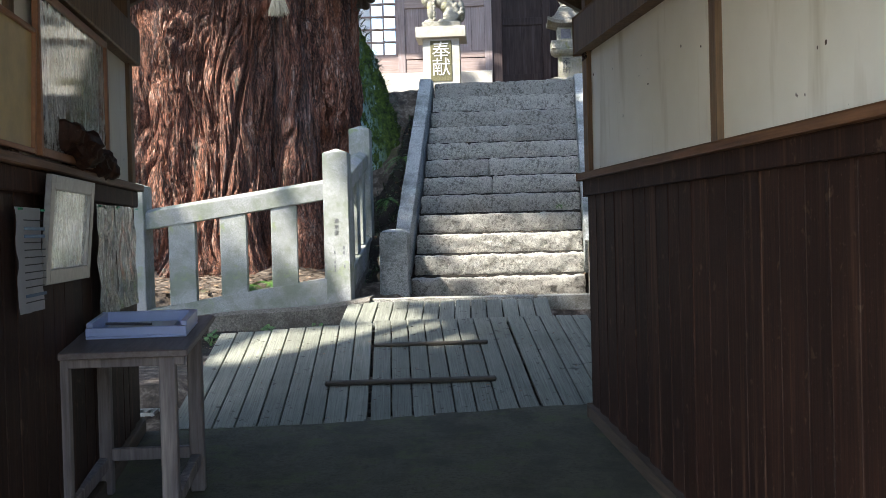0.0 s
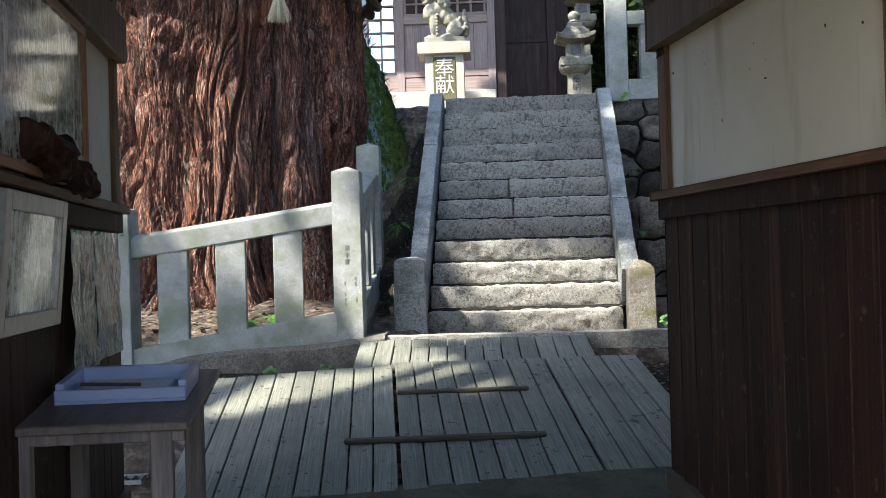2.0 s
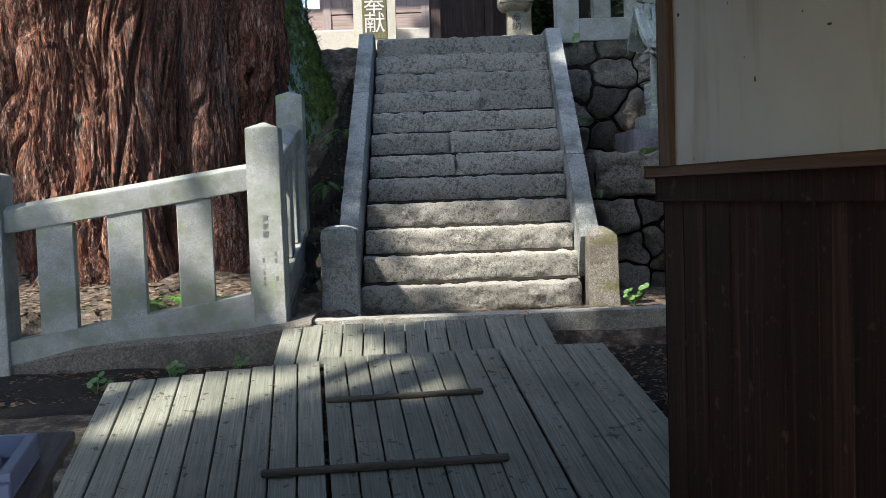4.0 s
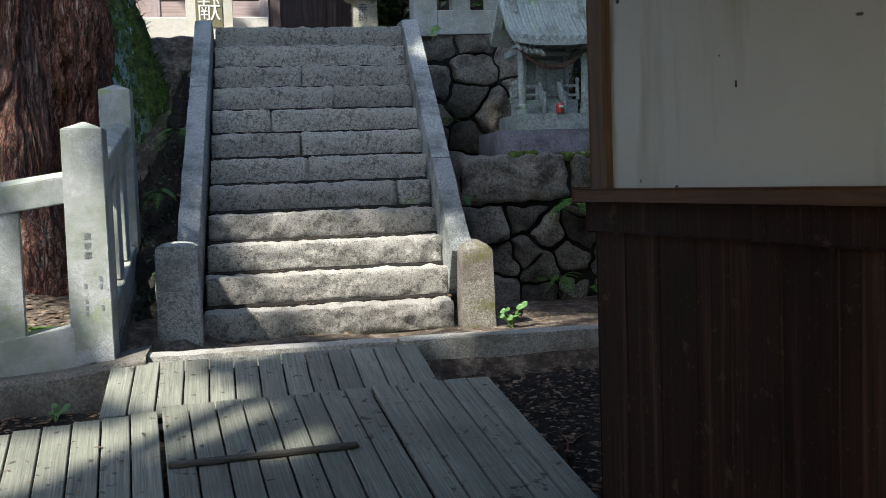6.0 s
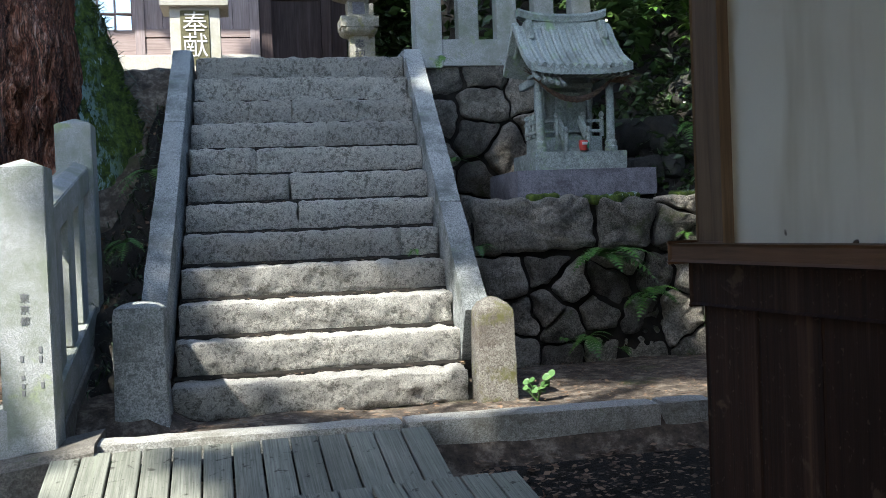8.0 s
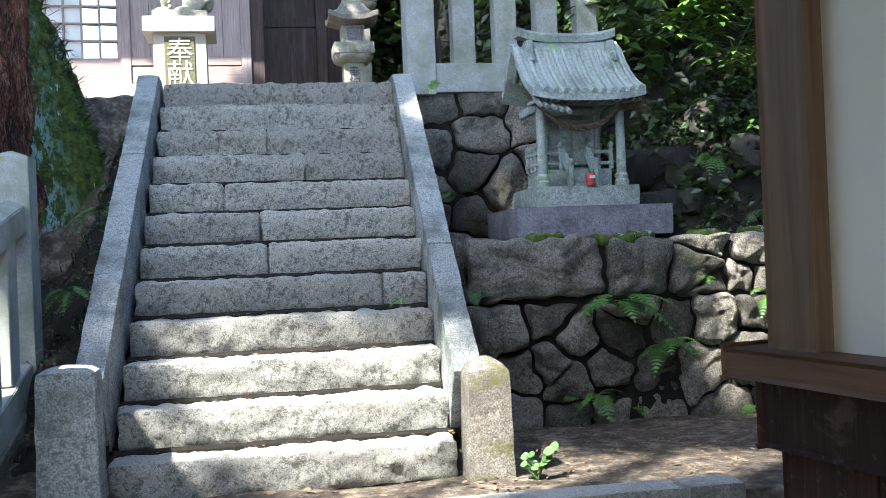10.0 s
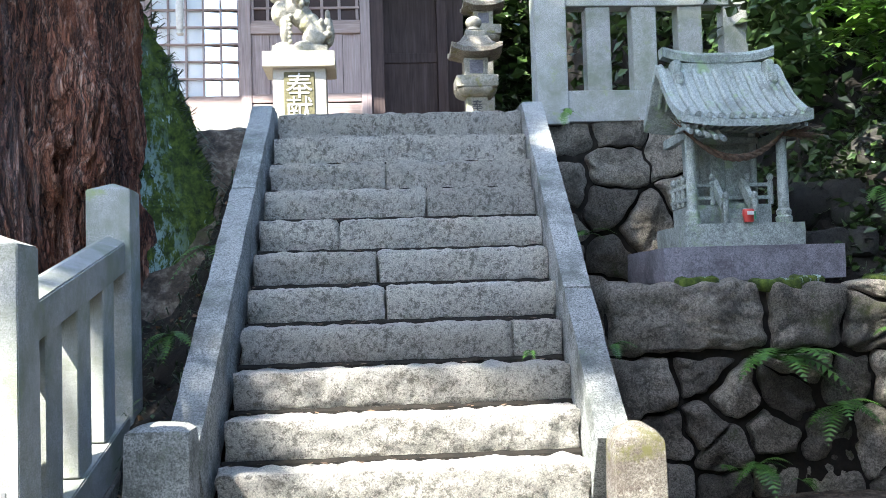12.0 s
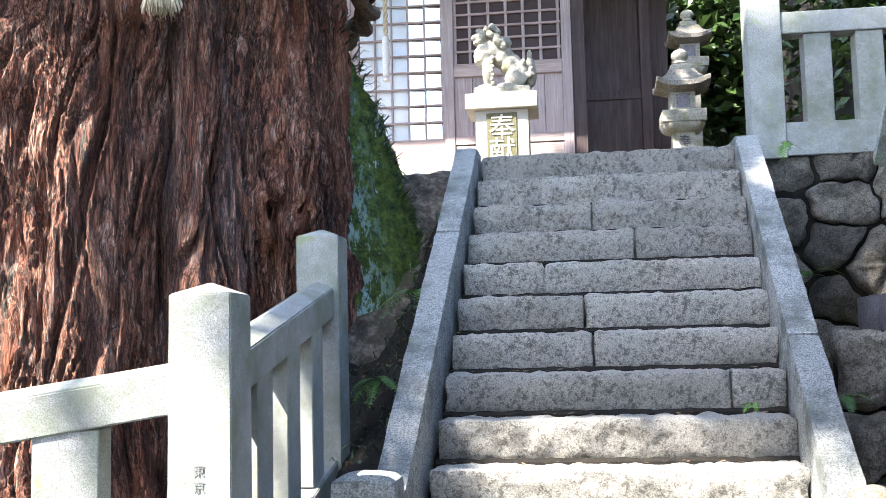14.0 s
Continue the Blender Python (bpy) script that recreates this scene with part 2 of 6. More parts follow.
def moss_build(nt, b):
    v = coords(nt)
    c = ramp(nt, noise_tex(nt, v, 18, 6, 0.7), [(0.34, (0.008, 0.016, 0.002)), (0.50, (0.05, 0.085, 0.009)), (0.70, (0.14, 0.19, 0.022))])
    pale = noise_tex(nt, coords(nt, (6, 6, 1.6)), 1.4, 6, 0.75)
    c = mix(nt, grey(nt, pale, 0.60, 0.63), c, (0.34, 0.45, 0.43))
    # pale lichen on the flank next to the trunk
    axes = nt.nodes.new("ShaderNodeSeparateXYZ")
    tc = nt.nodes.new("ShaderNodeTexCoord")
    nt.links.new(tc.outputs["Object"], axes.inputs[0])
    slant = nt.nodes.new("ShaderNodeMath")
    slant.operation = "MULTIPLY_ADD"
    slant.inputs[1].default_value = 0.22
    nt.links.new(axes.outputs[2], slant.inputs[0])
    nt.links.new(axes.outputs[0], slant.inputs[2])
    flank = grey(nt, slant.outputs[0], -0.50, -0.74)
    crumb = noise_tex(nt, coords(nt, (14, 14, 6)), 1.0, 7, 0.8)
    c = mix(nt, mix(nt, 1.0, flank, grey(nt, crumb, 0.50, 0.56), "MULTIPLY"), c, (0.32, 0.46, 0.44))
    nt.links.new(c, b.inputs["Base Color"])
    bump(nt, b, noise_tex(nt, v, 45, 6, 0.8), 0.9, 0.03)


MOSS = mat("moss", moss_build, 0.95)


def soil_build(nt, b):
    v = coords(nt)
    c = ramp(nt, noise_tex(nt, v, 9, 8, 0.75), [(0.34, (0.026, 0.019, 0.014)), (0.50, (0.095, 0.072, 0.053)), (0.68, (0.33, 0.275, 0.215))])
    g = noise_tex(nt, v, 2.2, 5)
    c = mix(nt, grey(nt, g, 0.58, 0.72), c, (0.09, 0.10, 0.03))
    nt.links.new(c, b.inputs["Base Color"])
    bump(nt, b, noise_tex(nt, v, 40, 7, 0.8), 0.8, 0.03)


SOIL = mat("soil", soil_build, 0.95)


# black-brown earth; part of the dark is shade put into the colour
def shaded_earth_build(nt, b):
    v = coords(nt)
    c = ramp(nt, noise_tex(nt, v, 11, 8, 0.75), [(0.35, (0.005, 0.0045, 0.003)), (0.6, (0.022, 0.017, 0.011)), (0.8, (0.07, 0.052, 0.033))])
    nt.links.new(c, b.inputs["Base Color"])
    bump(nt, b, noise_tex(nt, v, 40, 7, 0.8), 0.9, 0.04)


SHADED_EARTH = mat("shaded_earth", shaded_earth_build, 0.95)


def leaf_mat(name, a, c2, rough=0.45):
    def build(nt, b):
        geo = nt.nodes.new("ShaderNodeNewGeometry")
        c = ramp(nt, geo.outputs["Random Per Island"], [(0.0, a), (1.0, c2)])
        nt.links.new(c, b.inputs["Base Color"])
        b.inputs["Transmission Weight"].default_value = 0.0
        b.inputs["Subsurface Weight"].default_value = 0.0
    return mat(name, build, rough)


LEAF = leaf_mat("glossy_leaf", (0.014, 0.034, 0.009), (0.055, 0.10, 0.024), 0.35)
FERN = leaf_mat("fern_leaf", (0.03, 0.09, 0.014), (0.085, 0.19, 0.03), 0.5)
LITTER = leaf_mat("dead_leaf", (0.035, 0.018, 0.011), (0.24, 0.155, 0.095), 0.8)
GRASS = leaf_mat("dark_blade", (0.012, 0.03, 0.012), (0.05, 0.09, 0.03), 0.4)


def plain(name, col, rough=0.6, metal=0.0, scale=30, amount=0.25):
    def build(nt, b):
        n = noise_tex(nt, coords(nt), scale, 5, 0.65)
        d = tuple(x * (1 - amount) for x in col)
        nt.links.new(ramp(nt, n, [(0.35, d), (0.65, col)]), b.inputs["Base Color"])
        bump(nt, b, n, 0.08, 0.003)
    return mat(name, build, rough, metal)


STRAW = plain("straw_rope", (0.20, 0.13, 0.09), 0.9, 0, 60, 0.8)
PAPER = plain("paper", (0.62, 0.62, 0.66), 0.5, 0, 8, 0.1)
INK = plain("ink", (0.05, 0.05, 0.06), 0.7)
FADED = plain("faded_ink", (0.17, 0.175, 0.18), 0.8)
BLUEINK = plain("blue_print", (0.12, 0.20, 0.34), 0.5)
TRAY = plain("blue_plastic", (0.36, 0.42, 0.66), 0.35, 0, 6, 0.1)
SILVER = plain("silver_frame", (0.38, 0.37, 0.36), 0.35, 0.6)
REDWOOD = plain("reddish_frame", (0.30, 0.13, 0.06), 0.45)
OLDPAPER = plain("yellowed_paper", (0.48, 0.34, 0.12), 0.3, 0, 5, 0.35)
# near-black fill: the darkness of an unlit room put into the colour
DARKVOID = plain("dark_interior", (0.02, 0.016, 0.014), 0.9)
STEEL = plain("galvanised_steel", (0.32, 0.33, 0.33), 0.45, 0.8)
CARVED = plain("carved_recess", (0.16, 0.15, 0.08), 0.9, 0, 40, 0.5)
WHITE = plain("white_letter", (0.66, 0.65, 0.62), 0.8)
RED = plain("red_paint", (0.45, 0.05, 0.04), 0.4)
GREEN = plain("green_paint", (0.05, 0.25, 0.14), 0.4)
ROOFTIN = timber("roof_board", (0.05, 0.035, 0.025), (0.14, 0.10, 0.07), (40, 2, 40), 0.7, 0.1)


def film_build(nt, b):
    fold = noise_tex(nt, coords(nt, (9, 9, 2.4)), 1.0, 5, 0.6, 2.6)
    print_ = noise_tex(nt, coords(nt, (7, 7, 16)), 1.0, 4, 0.7)
    c = ramp(nt, print_, [(0.40, (0.10, 0.10, 0.095)), (0.52, (0.42, 0.42, 0.39)), (0.62, (0.74, 0.74, 0.70))])
    # pale streaks along the folds are reflections put into the colour
    c = mix(nt, grey(nt, fold, 0.47, 0.60), c, (0.80, 0.83, 0.82))
    nt.links.new(c, b.inputs["Base Color"])
    b.inputs["Coat Weight"].default_value = 1.0
    b.inputs["Coat Roughness"].default_value = 0.06
    bump(nt, b, fold, 1.0, 0.10)


FILM = mat("crinkled_film", film_build, 0.22)


def pane_build(nt, b):
    b.inputs["Base Color"].default_value = (0.86, 0.9, 0.92, 1)
    b.inputs["Specular IOR Level"].default_value = 1.0
    n = noise_tex(nt, coords(nt), 2.5, 2)
    bump(nt, b, n, 0.05, 0.02)


PANE = mat("window_pane", pane_build, 0.03, 1.0)


def sky_pane_build(nt, b):
    """Pale glass: the reflected sky is put into its colour."""
    n = noise_tex(nt, coords(nt, (1.2, 1.2, 0.8)), 1.0, 4)
    nt.links.new(ramp(nt, n, [(0.35, (0.60, 0.68, 0.76)), (0.65, (0.80, 0.83, 0.85))]), b.inputs["Base Color"])
    b.inputs["Coat Weight"].default_value = 1.0
    b.inputs["Coat Roughness"].default_value = 0.03


SKYPANE = mat("sky_pane", sky_pane_build, 0.3)


# ---- mesh helpers ----
def part(name, bm, material, parent=None, label="", m=None, smooth=False):
    me = bpy.data.meshes.new(name)
    bm.normal_update()
    bm.to_mesh(me)
    bm.free()
    me.materials.append(material)
    if smooth:
        for p in me.polygons:
            p.use_smooth = True
        me.set_sharp_from_angle(angle=radians(38))
    return place(name, me, parent, label, m)


def place(name, me, parent=None, label="", m=None):
    ob = new(name, me)
    if parent is not None:
        ob.parent = parent
    if m is not None:
        ob.matrix_basis = m
    if label:
        ob["label"] = label
    return ob


def root(name, label, category, m=None, group="", kind=""):
    ob = new(name)
    ob.empty_display_size = 0.1
    if m is not None:
        ob.matrix_basis = m
    return tagged(ob, label, category, group, kind)


def box(bm, x0, x1, y0, y1, z0, z1, bev=0.0, segs=1):
    g = bmesh.ops.create_cube(bm, size=1)
    vs = g["verts"]
    for v in vs:
        v.co = Vector(((x0 + x1) / 2 + v.co.x * (x1 - x0), (y0 + y1) / 2 + v.co.y * (y1 - y0), (z0 + z1) / 2 + v.co.z * (z1 - z0)))
    if bev:
        es = {e for v in vs for e in v.link_edges}
        bmesh.ops.bevel(bm, geom=list(es), offset=bev, segments=segs, affect="EDGES", profile=0.6)
    return vs


def boxm(*a, **k):
    bm = bmesh.new()
    box(bm, *a, **k)
    return bm


def tube(bm, pts, radii, n=10, cap=True):
    rings = []
    for i, p in enumerate(pts):
        p = Vector(p)
        d = Vector(pts[min(i + 1, len(pts) - 1)]) - Vector(pts[max(i - 1, 0)])
        d.normalize()
        u = d.orthogonal().normalized() if i == 0 else (u - d * u.dot(d)).normalized()
        w = d.cross(u)
        r = radii[i] if hasattr(radii, "__len__") else radii
        rings.append([bm.verts.new(p + (u * math.cos(a) + w * math.sin(a)) * r) for a in (2 * math.pi * k / n for k in range(n))])
    for a, b in zip(rings, rings[1:]):
        for k in range(n):
            bm.faces.new((a[k], a[(k + 1) % n], b[(k + 1) % n], b[k]))
    if cap:
        bm.faces.new(rings[0][::-1])
        bm.faces.new(rings[-1])


def lathe(bm, prof, n=20, off=(0, 0, 0), square=False, turn=0.0):
    rings = []
    for r, z in prof:
        ring = []
        for k in range(n):
            a = 2 * math.pi * k / n + turn
            q = r
            if square:
                q = r / max(abs(math.cos(a - turn)), abs(math.sin(a - turn)))
            ring.append(bm.verts.new((off[0] + q * math.cos(a), off[1] + q * math.sin(a), off[2] + z)))
        rings.append(ring)
    for a, b in zip(rings, rings[1:]):
        for k in range(n):
            bm.faces.new((a[k], a[(k + 1) % n], b[(k + 1) % n], b[k]))
    bm.faces.new(rings[0][::-1])
    bm.faces.new(rings[-1])


def rough_block(sx, sy, sz, cell=0.06, rnd=0.03, amp=0.012, seed=0.0, fine=9.0):
    """A hewn block centred at its own origin: rounded edges and uneven faces."""
    n = [max(2, round(s / cell)) for s in (sx, sy, sz)]
    half = Vector((sx / 2, sy / 2, sz / 2))
    bm = bmesh.new()
    pool = {}

    def vert(i, j, k):
        key = (i, j, k)
        if key not in pool:
            p = Vector((sx * (i / n[0] - 0.5), sy * (j / n[1] - 0.5), sz * (k / n[2] - 0.5)))
            c = Vector([max(-h + rnd, min(h - rnd, x)) for x, h in zip(p, half)])
            d = p - c
            if d.length > 1e-6:
                p = c + d.normalized() * min(rnd, d.length)
                out = d.normalized()
            else:
                out = p.normalized()
            q = p * fine + Vector((seed * 7.1, seed * 3.3, seed * 5.7))
            p = p + out * amp * (noise.noise(q) * 0.9 + noise.noise(q * 0.35) * 0.6 + noise.noise(q * 2.3) * 0.5)
            pool[key] = bm.verts.new(p)
        return pool[key]

    for ax in range(3):
        u, w = (ax + 1) % 3, (ax + 2) % 3
        for side in (0, n[ax]):
            for a in range(n[u]):
                for b in range(n[w]):
                    q = []
                    for da, db in ((0, 0), (1, 0), (1, 1), (0, 1)):
                        idx = [0, 0, 0]
                        idx[ax], idx[u], idx[w] = side, a + da, b + db
                        q.append(vert(*idx))
                    bm.faces.new(q if side else q[::-1])
    return bm


def clip_poly(poly, p, nrm):
    out = []
    for i, a in enumerate(poly):
        b = poly[(i + 1) % len(poly)]
        da, db = (a - p).dot(nrm), (b - p).dot(nrm)
        if da <= 0:
            out.append(a)
        if (da < 0 < db) or (db < 0 < da):
            out.append(a + (b - a) * (da / (da - db)))
    return out


def cells(x0, x1, z0, z1, step, seed, flat=1.25):
    """Irregular many-sided stones that fill an upright rectangle."""
    rnd = random.Random(seed)
    seeds = []
    rows = max(1, round((z1 - z0) / step))
    for r in range(rows):
        hh = (z1 - z0) / rows
        x = x0 + rnd.uniform(0.1, 0.7) * step
        while x < x1 + step * 0.3:
            seeds.append(Vector((x, z0 + (r + 0.5 + rnd.uniform(-0.45, 0.45)) * hh)))
            x += step * flat * rnd.uniform(0.45, 1.6)
    res = []
    for i, s in enumerate(seeds):
        poly = [Vector((x0, z0)), Vector((x1, z0)), Vector((x1, z1)), Vector((x0, z1))]
        for j, t in enumerate(seeds):
            if i != j and (t - s).length < step * 4:
                poly = clip_poly(poly, (s + t) / 2, (t - s).normalized())
                if len(poly) < 3:
                    break
        if len(poly) >= 3:
            res.append(poly)
    return res


def cells_round(seeds, x0, x1, z0, z1):
    """The stones that lie round given middles, filling an upright rectangle."""
    seeds = [Vector(q) for q in seeds]
    res = []
    for i, a in enumerate(seeds):
        poly = [Vector((x0, z0)), Vector((x1, z0)), Vector((x1, z1)), Vector((x0, z1))]
        for j, t in enumerate(seeds):
            if i != j:
                poly = clip_poly(poly, (a + t) / 2, (t - a).normalized())
                if len(poly) < 3:
                    break
        if len(poly) >= 3:
            res.append(poly)
    return res


def cell_stone(poly, gap, depth, seed):
    """One rubble stone: faces -y, its back at y = depth."""
    c = sum(poly, Vector((0, 0))) / len(poly)
    pts = []
    m = len(poly)
    for i, a in enumerate(poly):
        b = poly[(i + 1) % m]
        k = max(1, int((b - a).length / 0.028))
        pts += [a + (b - a) * (j / k) for j in range(k)]
    # soften the corners
    for _ in range(1):
        pts = [(pts[i - 1] + pts[i] * 2 + pts[(i + 1) % len(pts)]) / 4 for i in range(len(pts))]
    # joints wander, the same way for both neighbours
    pts = [p + Vector((noise.noise(Vector((p.x * 8, p.y * 8, 1))), noise.noise(Vector((p.x * 8, p.y * 8, 6))))) * 0.036 for p in pts]
    c = sum(pts, Vector((0, 0))) / len(pts)
    bm = bmesh.new()
    rings = []
    tilt = noise.noise(Vector((seed * 3.7, 1, 2))) * 0.12
    for f, y in ((1.0, depth), (1.0, 0.045), (0.96, 0.006), (0.88, -0.014), (0.74, -0.02), (0.56, -0.024), (0.36, -0.026), (0.16, -0.027)):
        ring = []
        for p in pts:
            d = p - c
            q = c + d * max(0.05, f - gap / max(d.length, 0.02))
            w = noise.noise(Vector((q.x * 5 + seed, q.y * 5, seed * 1.7)))
            ring.append(bm.verts.new((q.x, y + (0 if y == depth else w * 0.05 + tilt * d.x + noise.noise(Vector((q.x * 16, q.y * 16, seed))) * 0.03 + noise.noise(Vector((q.x * 40, q.y * 40, seed))) * 0.010), q.y)))
        rings.append(ring)
    k = len(pts)
    for a, b in zip(rings, rings[1:]):
        for i in range(k):
            bm.faces.new((a[i], a[(i + 1) % k], b[(i + 1) % k], b[i]))
    bm.faces.new(rings[-1])
    return bm


def text_part(body, size, parent, material, m, depth=0.004, line=0.85):
    cu = bpy.data.curves.new("lettering", "FONT")
    cu.body = body
    cu.size = size
    cu.extrude = depth
    cu.align_x, cu.align_y = "CENTER", "CENTER"
    cu.space_line = line
    cu.materials.append(material)
    return place("lettering", cu, parent, "", m)


# ---- ground ----
def floor_z(y):
    return -0.55 + 0.1 * (y - 6.76)


def ground_z(x, y):
    """The soil: level strip before the stairs, bank up to the terraces."""
    if y < 9.8:
        z = floor_z(y) - 0.06 if y < 7 else -0.57 + (y - 7) * 0.12
        if x > 1.2 and y > 6.5:
            z = max(z, -0.66 + (y - 6.7) * 0.14)
        if x < -1.6 and y > 7:
            z = max(z, -0.38 + (y - 7) * 0.02)
        return z
    if x < -0.35:
        # tree mound
        return max(-0.12, min(2.42, 0.02 + (y - 10.2) * 0.17 if y < 12.5 else 0.41 + (y - 12.5) * 1.6)) if y > 10.2 else -0.12
    if x < 1.7:
        return -0.07 if y < 10.5 else max(-0.07, min(2.3, (y - 10.6) * 0.8 - 0.25))
    return -0.07 if y < 12.25 else (1.13 if y < 14.05 else 2.38)


def build_ground():
    bm = bmesh.new()
    xs = [-400, -120, -40, -15] + [-9 + 0.25 * i for i in range(81)] + [15, 40, 120, 400]
    ys = [-400, -100, -30, -8] + [-2 + 0.5 * i for i in range(14)] + [5 + 0.2 * i for i in range(56)] + [16.5, 17.5, 18.6, 20, 24, 40, 120, 400]
    grid = []
    for y in ys:
        row = []
        for x in xs:
            if y >= 16:
                z = 2.36 + 0.14 * (min(y, 19.5) - 13.5)
            else:
                z = ground_z(max(-9, min(11, x)), max(-2, y))
                if 14.05 < y < 16 or (y > 13.6 and -0.4 < x < 1.65):
                    z = 2.36 + 0.14 * (y - 13.5)
            if abs(x) < 11 and -2 < y < 16:
                z += noise.noise(Vector((x * 1.7, y * 1.7, 0))) * 0.03 if y > 7 else 0
            row.append(bm.verts.new((x, y, z)))
        grid.append(row)
    for a, b in zip(grid, grid[1:]):
        for i in range(len(xs) - 1):
            bm.faces.new((a[i], a[i + 1], b[i + 1], b[i]))
    tagged(part("ground", bm, SOIL, smooth=True), "brown soil strewn with needles and dead leaves", "ground", kind="structure")


build_ground()


def build_ramp_shade():
    """Dark earth on both sides of the ramp; part of its blackness is painted shade."""
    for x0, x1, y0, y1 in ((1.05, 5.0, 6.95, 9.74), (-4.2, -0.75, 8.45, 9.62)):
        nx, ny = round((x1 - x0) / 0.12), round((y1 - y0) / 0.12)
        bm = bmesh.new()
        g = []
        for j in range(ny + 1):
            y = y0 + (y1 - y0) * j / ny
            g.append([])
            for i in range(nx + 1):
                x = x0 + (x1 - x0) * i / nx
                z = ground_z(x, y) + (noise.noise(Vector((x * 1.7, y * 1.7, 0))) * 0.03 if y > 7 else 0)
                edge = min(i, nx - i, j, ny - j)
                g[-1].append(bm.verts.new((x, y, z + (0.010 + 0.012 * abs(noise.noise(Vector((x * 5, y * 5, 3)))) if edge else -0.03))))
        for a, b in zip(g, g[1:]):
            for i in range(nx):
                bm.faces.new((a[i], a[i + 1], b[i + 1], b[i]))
        tagged(part("ground_humus", bm, SHADED_EARTH, smooth=True), "dark earth beside the plank ramp, shade added in its colour", "ground", kind="structure")


build_ramp_shade()

# ---- covered passage ----
PW = pose(1.02, 6.76, 0, 0, 0, 9.6)
LEFT = -2.70
BACK = -4.9
FLOOR_BACK = -6.6


def build_passage_floor():
    bm = bmesh.new()
    rows = []
    for j in range(24):
        y = FLOOR_BACK + (0.30 - FLOOR_BACK) * j / 23
        row = []
        for i in range(9):
            x = LEFT - 0.1 + (0.2 - LEFT) * i / 8
            w = PW @ Vector((x, y, 0))
            row.append(bm.verts.new((x, y, floor_z(w.y) + noise.noise(w * 2) * 0.006)))
        rows.append(row)
    for a, b in zip(rows, rows[1:]):
        for i in range(8):
            bm.faces.new((a[i], a[i + 1], b[i + 1], b[i]))
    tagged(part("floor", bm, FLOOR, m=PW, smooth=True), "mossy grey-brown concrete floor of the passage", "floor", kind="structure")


def wall_side(name, x_face, sign, y_end, label, back):
    """A passage wall: boarded below the ledge, plaster above. sign is the way the room lies."""
    th = 0.10
    wall = tagged(part(name, boxm(x_face - sign * 0.02, x_face - sign * th, back, y_end - 0.02, 0.90, 1.70), PLASTER, m=PW), label, "wall", kind="structure")
    part("backing", boxm(x_face - sign * 0.035, x_face - sign * th, back, y_end - 0.03, -1.9, 0.90), BOARD, wall)
    # boards
    rnd = random.Random(5 if sign < 0 else 9)
    y = y_end
    while y > back + 0.3:
        w = rnd.uniform(0.145, 0.20)
        zb = floor_z((PW @ Vector((x_face, y, 0))).y) + 0.075
        d = rnd.uniform(0, 0.004)
        part("board", boxm(x_face - sign * 0.036, x_face - sign * (0.012 - d), y - w + 0.002, y - 0.0005, zb, 0.80, bev=0.003), BOARD, wall)
        y -= w
    for nm, x1, z0, z1, ov, mt in (("ledge", 0.045, 0.885, 0.925, 0.05, LEDGE), ("rail", 0.012, 0.79, 0.885, 0.02, BOARD)):
        part(nm, boxm(x_face - sign * th, x_face + sign * x1, back, y_end + ov, z0, z1, bev=0.006), mt, wall)
    # sloping base board
    bm = boxm(x_face - sign * th, x_face + sign * 0.02, back, y_end + 0.01, 0, 0.10, bev=0.006)
    for v in bm.verts:
        v.co.z += floor_z((PW @ Vector((x_face, v.co.y, 0))).y) - 0.02
    part("base_board", bm, ROOFTIN, wall)
    part("corner_post", boxm(x_face - sign * (th + 0.01), x_face + sign * 0.005, y_end - 0.095, y_end, 0.925, 2.1, bev=0.004), POST, wall, "brown post with a carved inscription")
    for ys in (-2.06, -4.3, -6.3):
        if ys < back:
            continue
        part("stud", boxm(x_face - sign * th, x_face + sign * 0.004, ys - 0.035, ys + 0.035, 0.925, 1.70, bev=0.004), POST, wall)
    part("wall_plate", boxm(x_face - sign * (th + 0.03), x_face + sign * 0.05, back, y_end + 0.03, 1.64, 1.86, bev=0.008), POST, wall)
    return wall


build_passage_floor()
wall_r = wall_side("wall_east", 0.0, -1, 0.0, "passage wall of dark vertical boards under cream plaster", -3.7)
wall_l = wall_side("wall_west", LEFT, 1, 0.30, "dark boarded passage wall with notices and plaster above", -2.75)
text_part("加志", 0.062, wall_r, BOARD, Matrix.Translation((0.0 - 0.008, -0.048, 1.62)) @ pose(0, 0, 0, 90, 0, -90), 0.002)


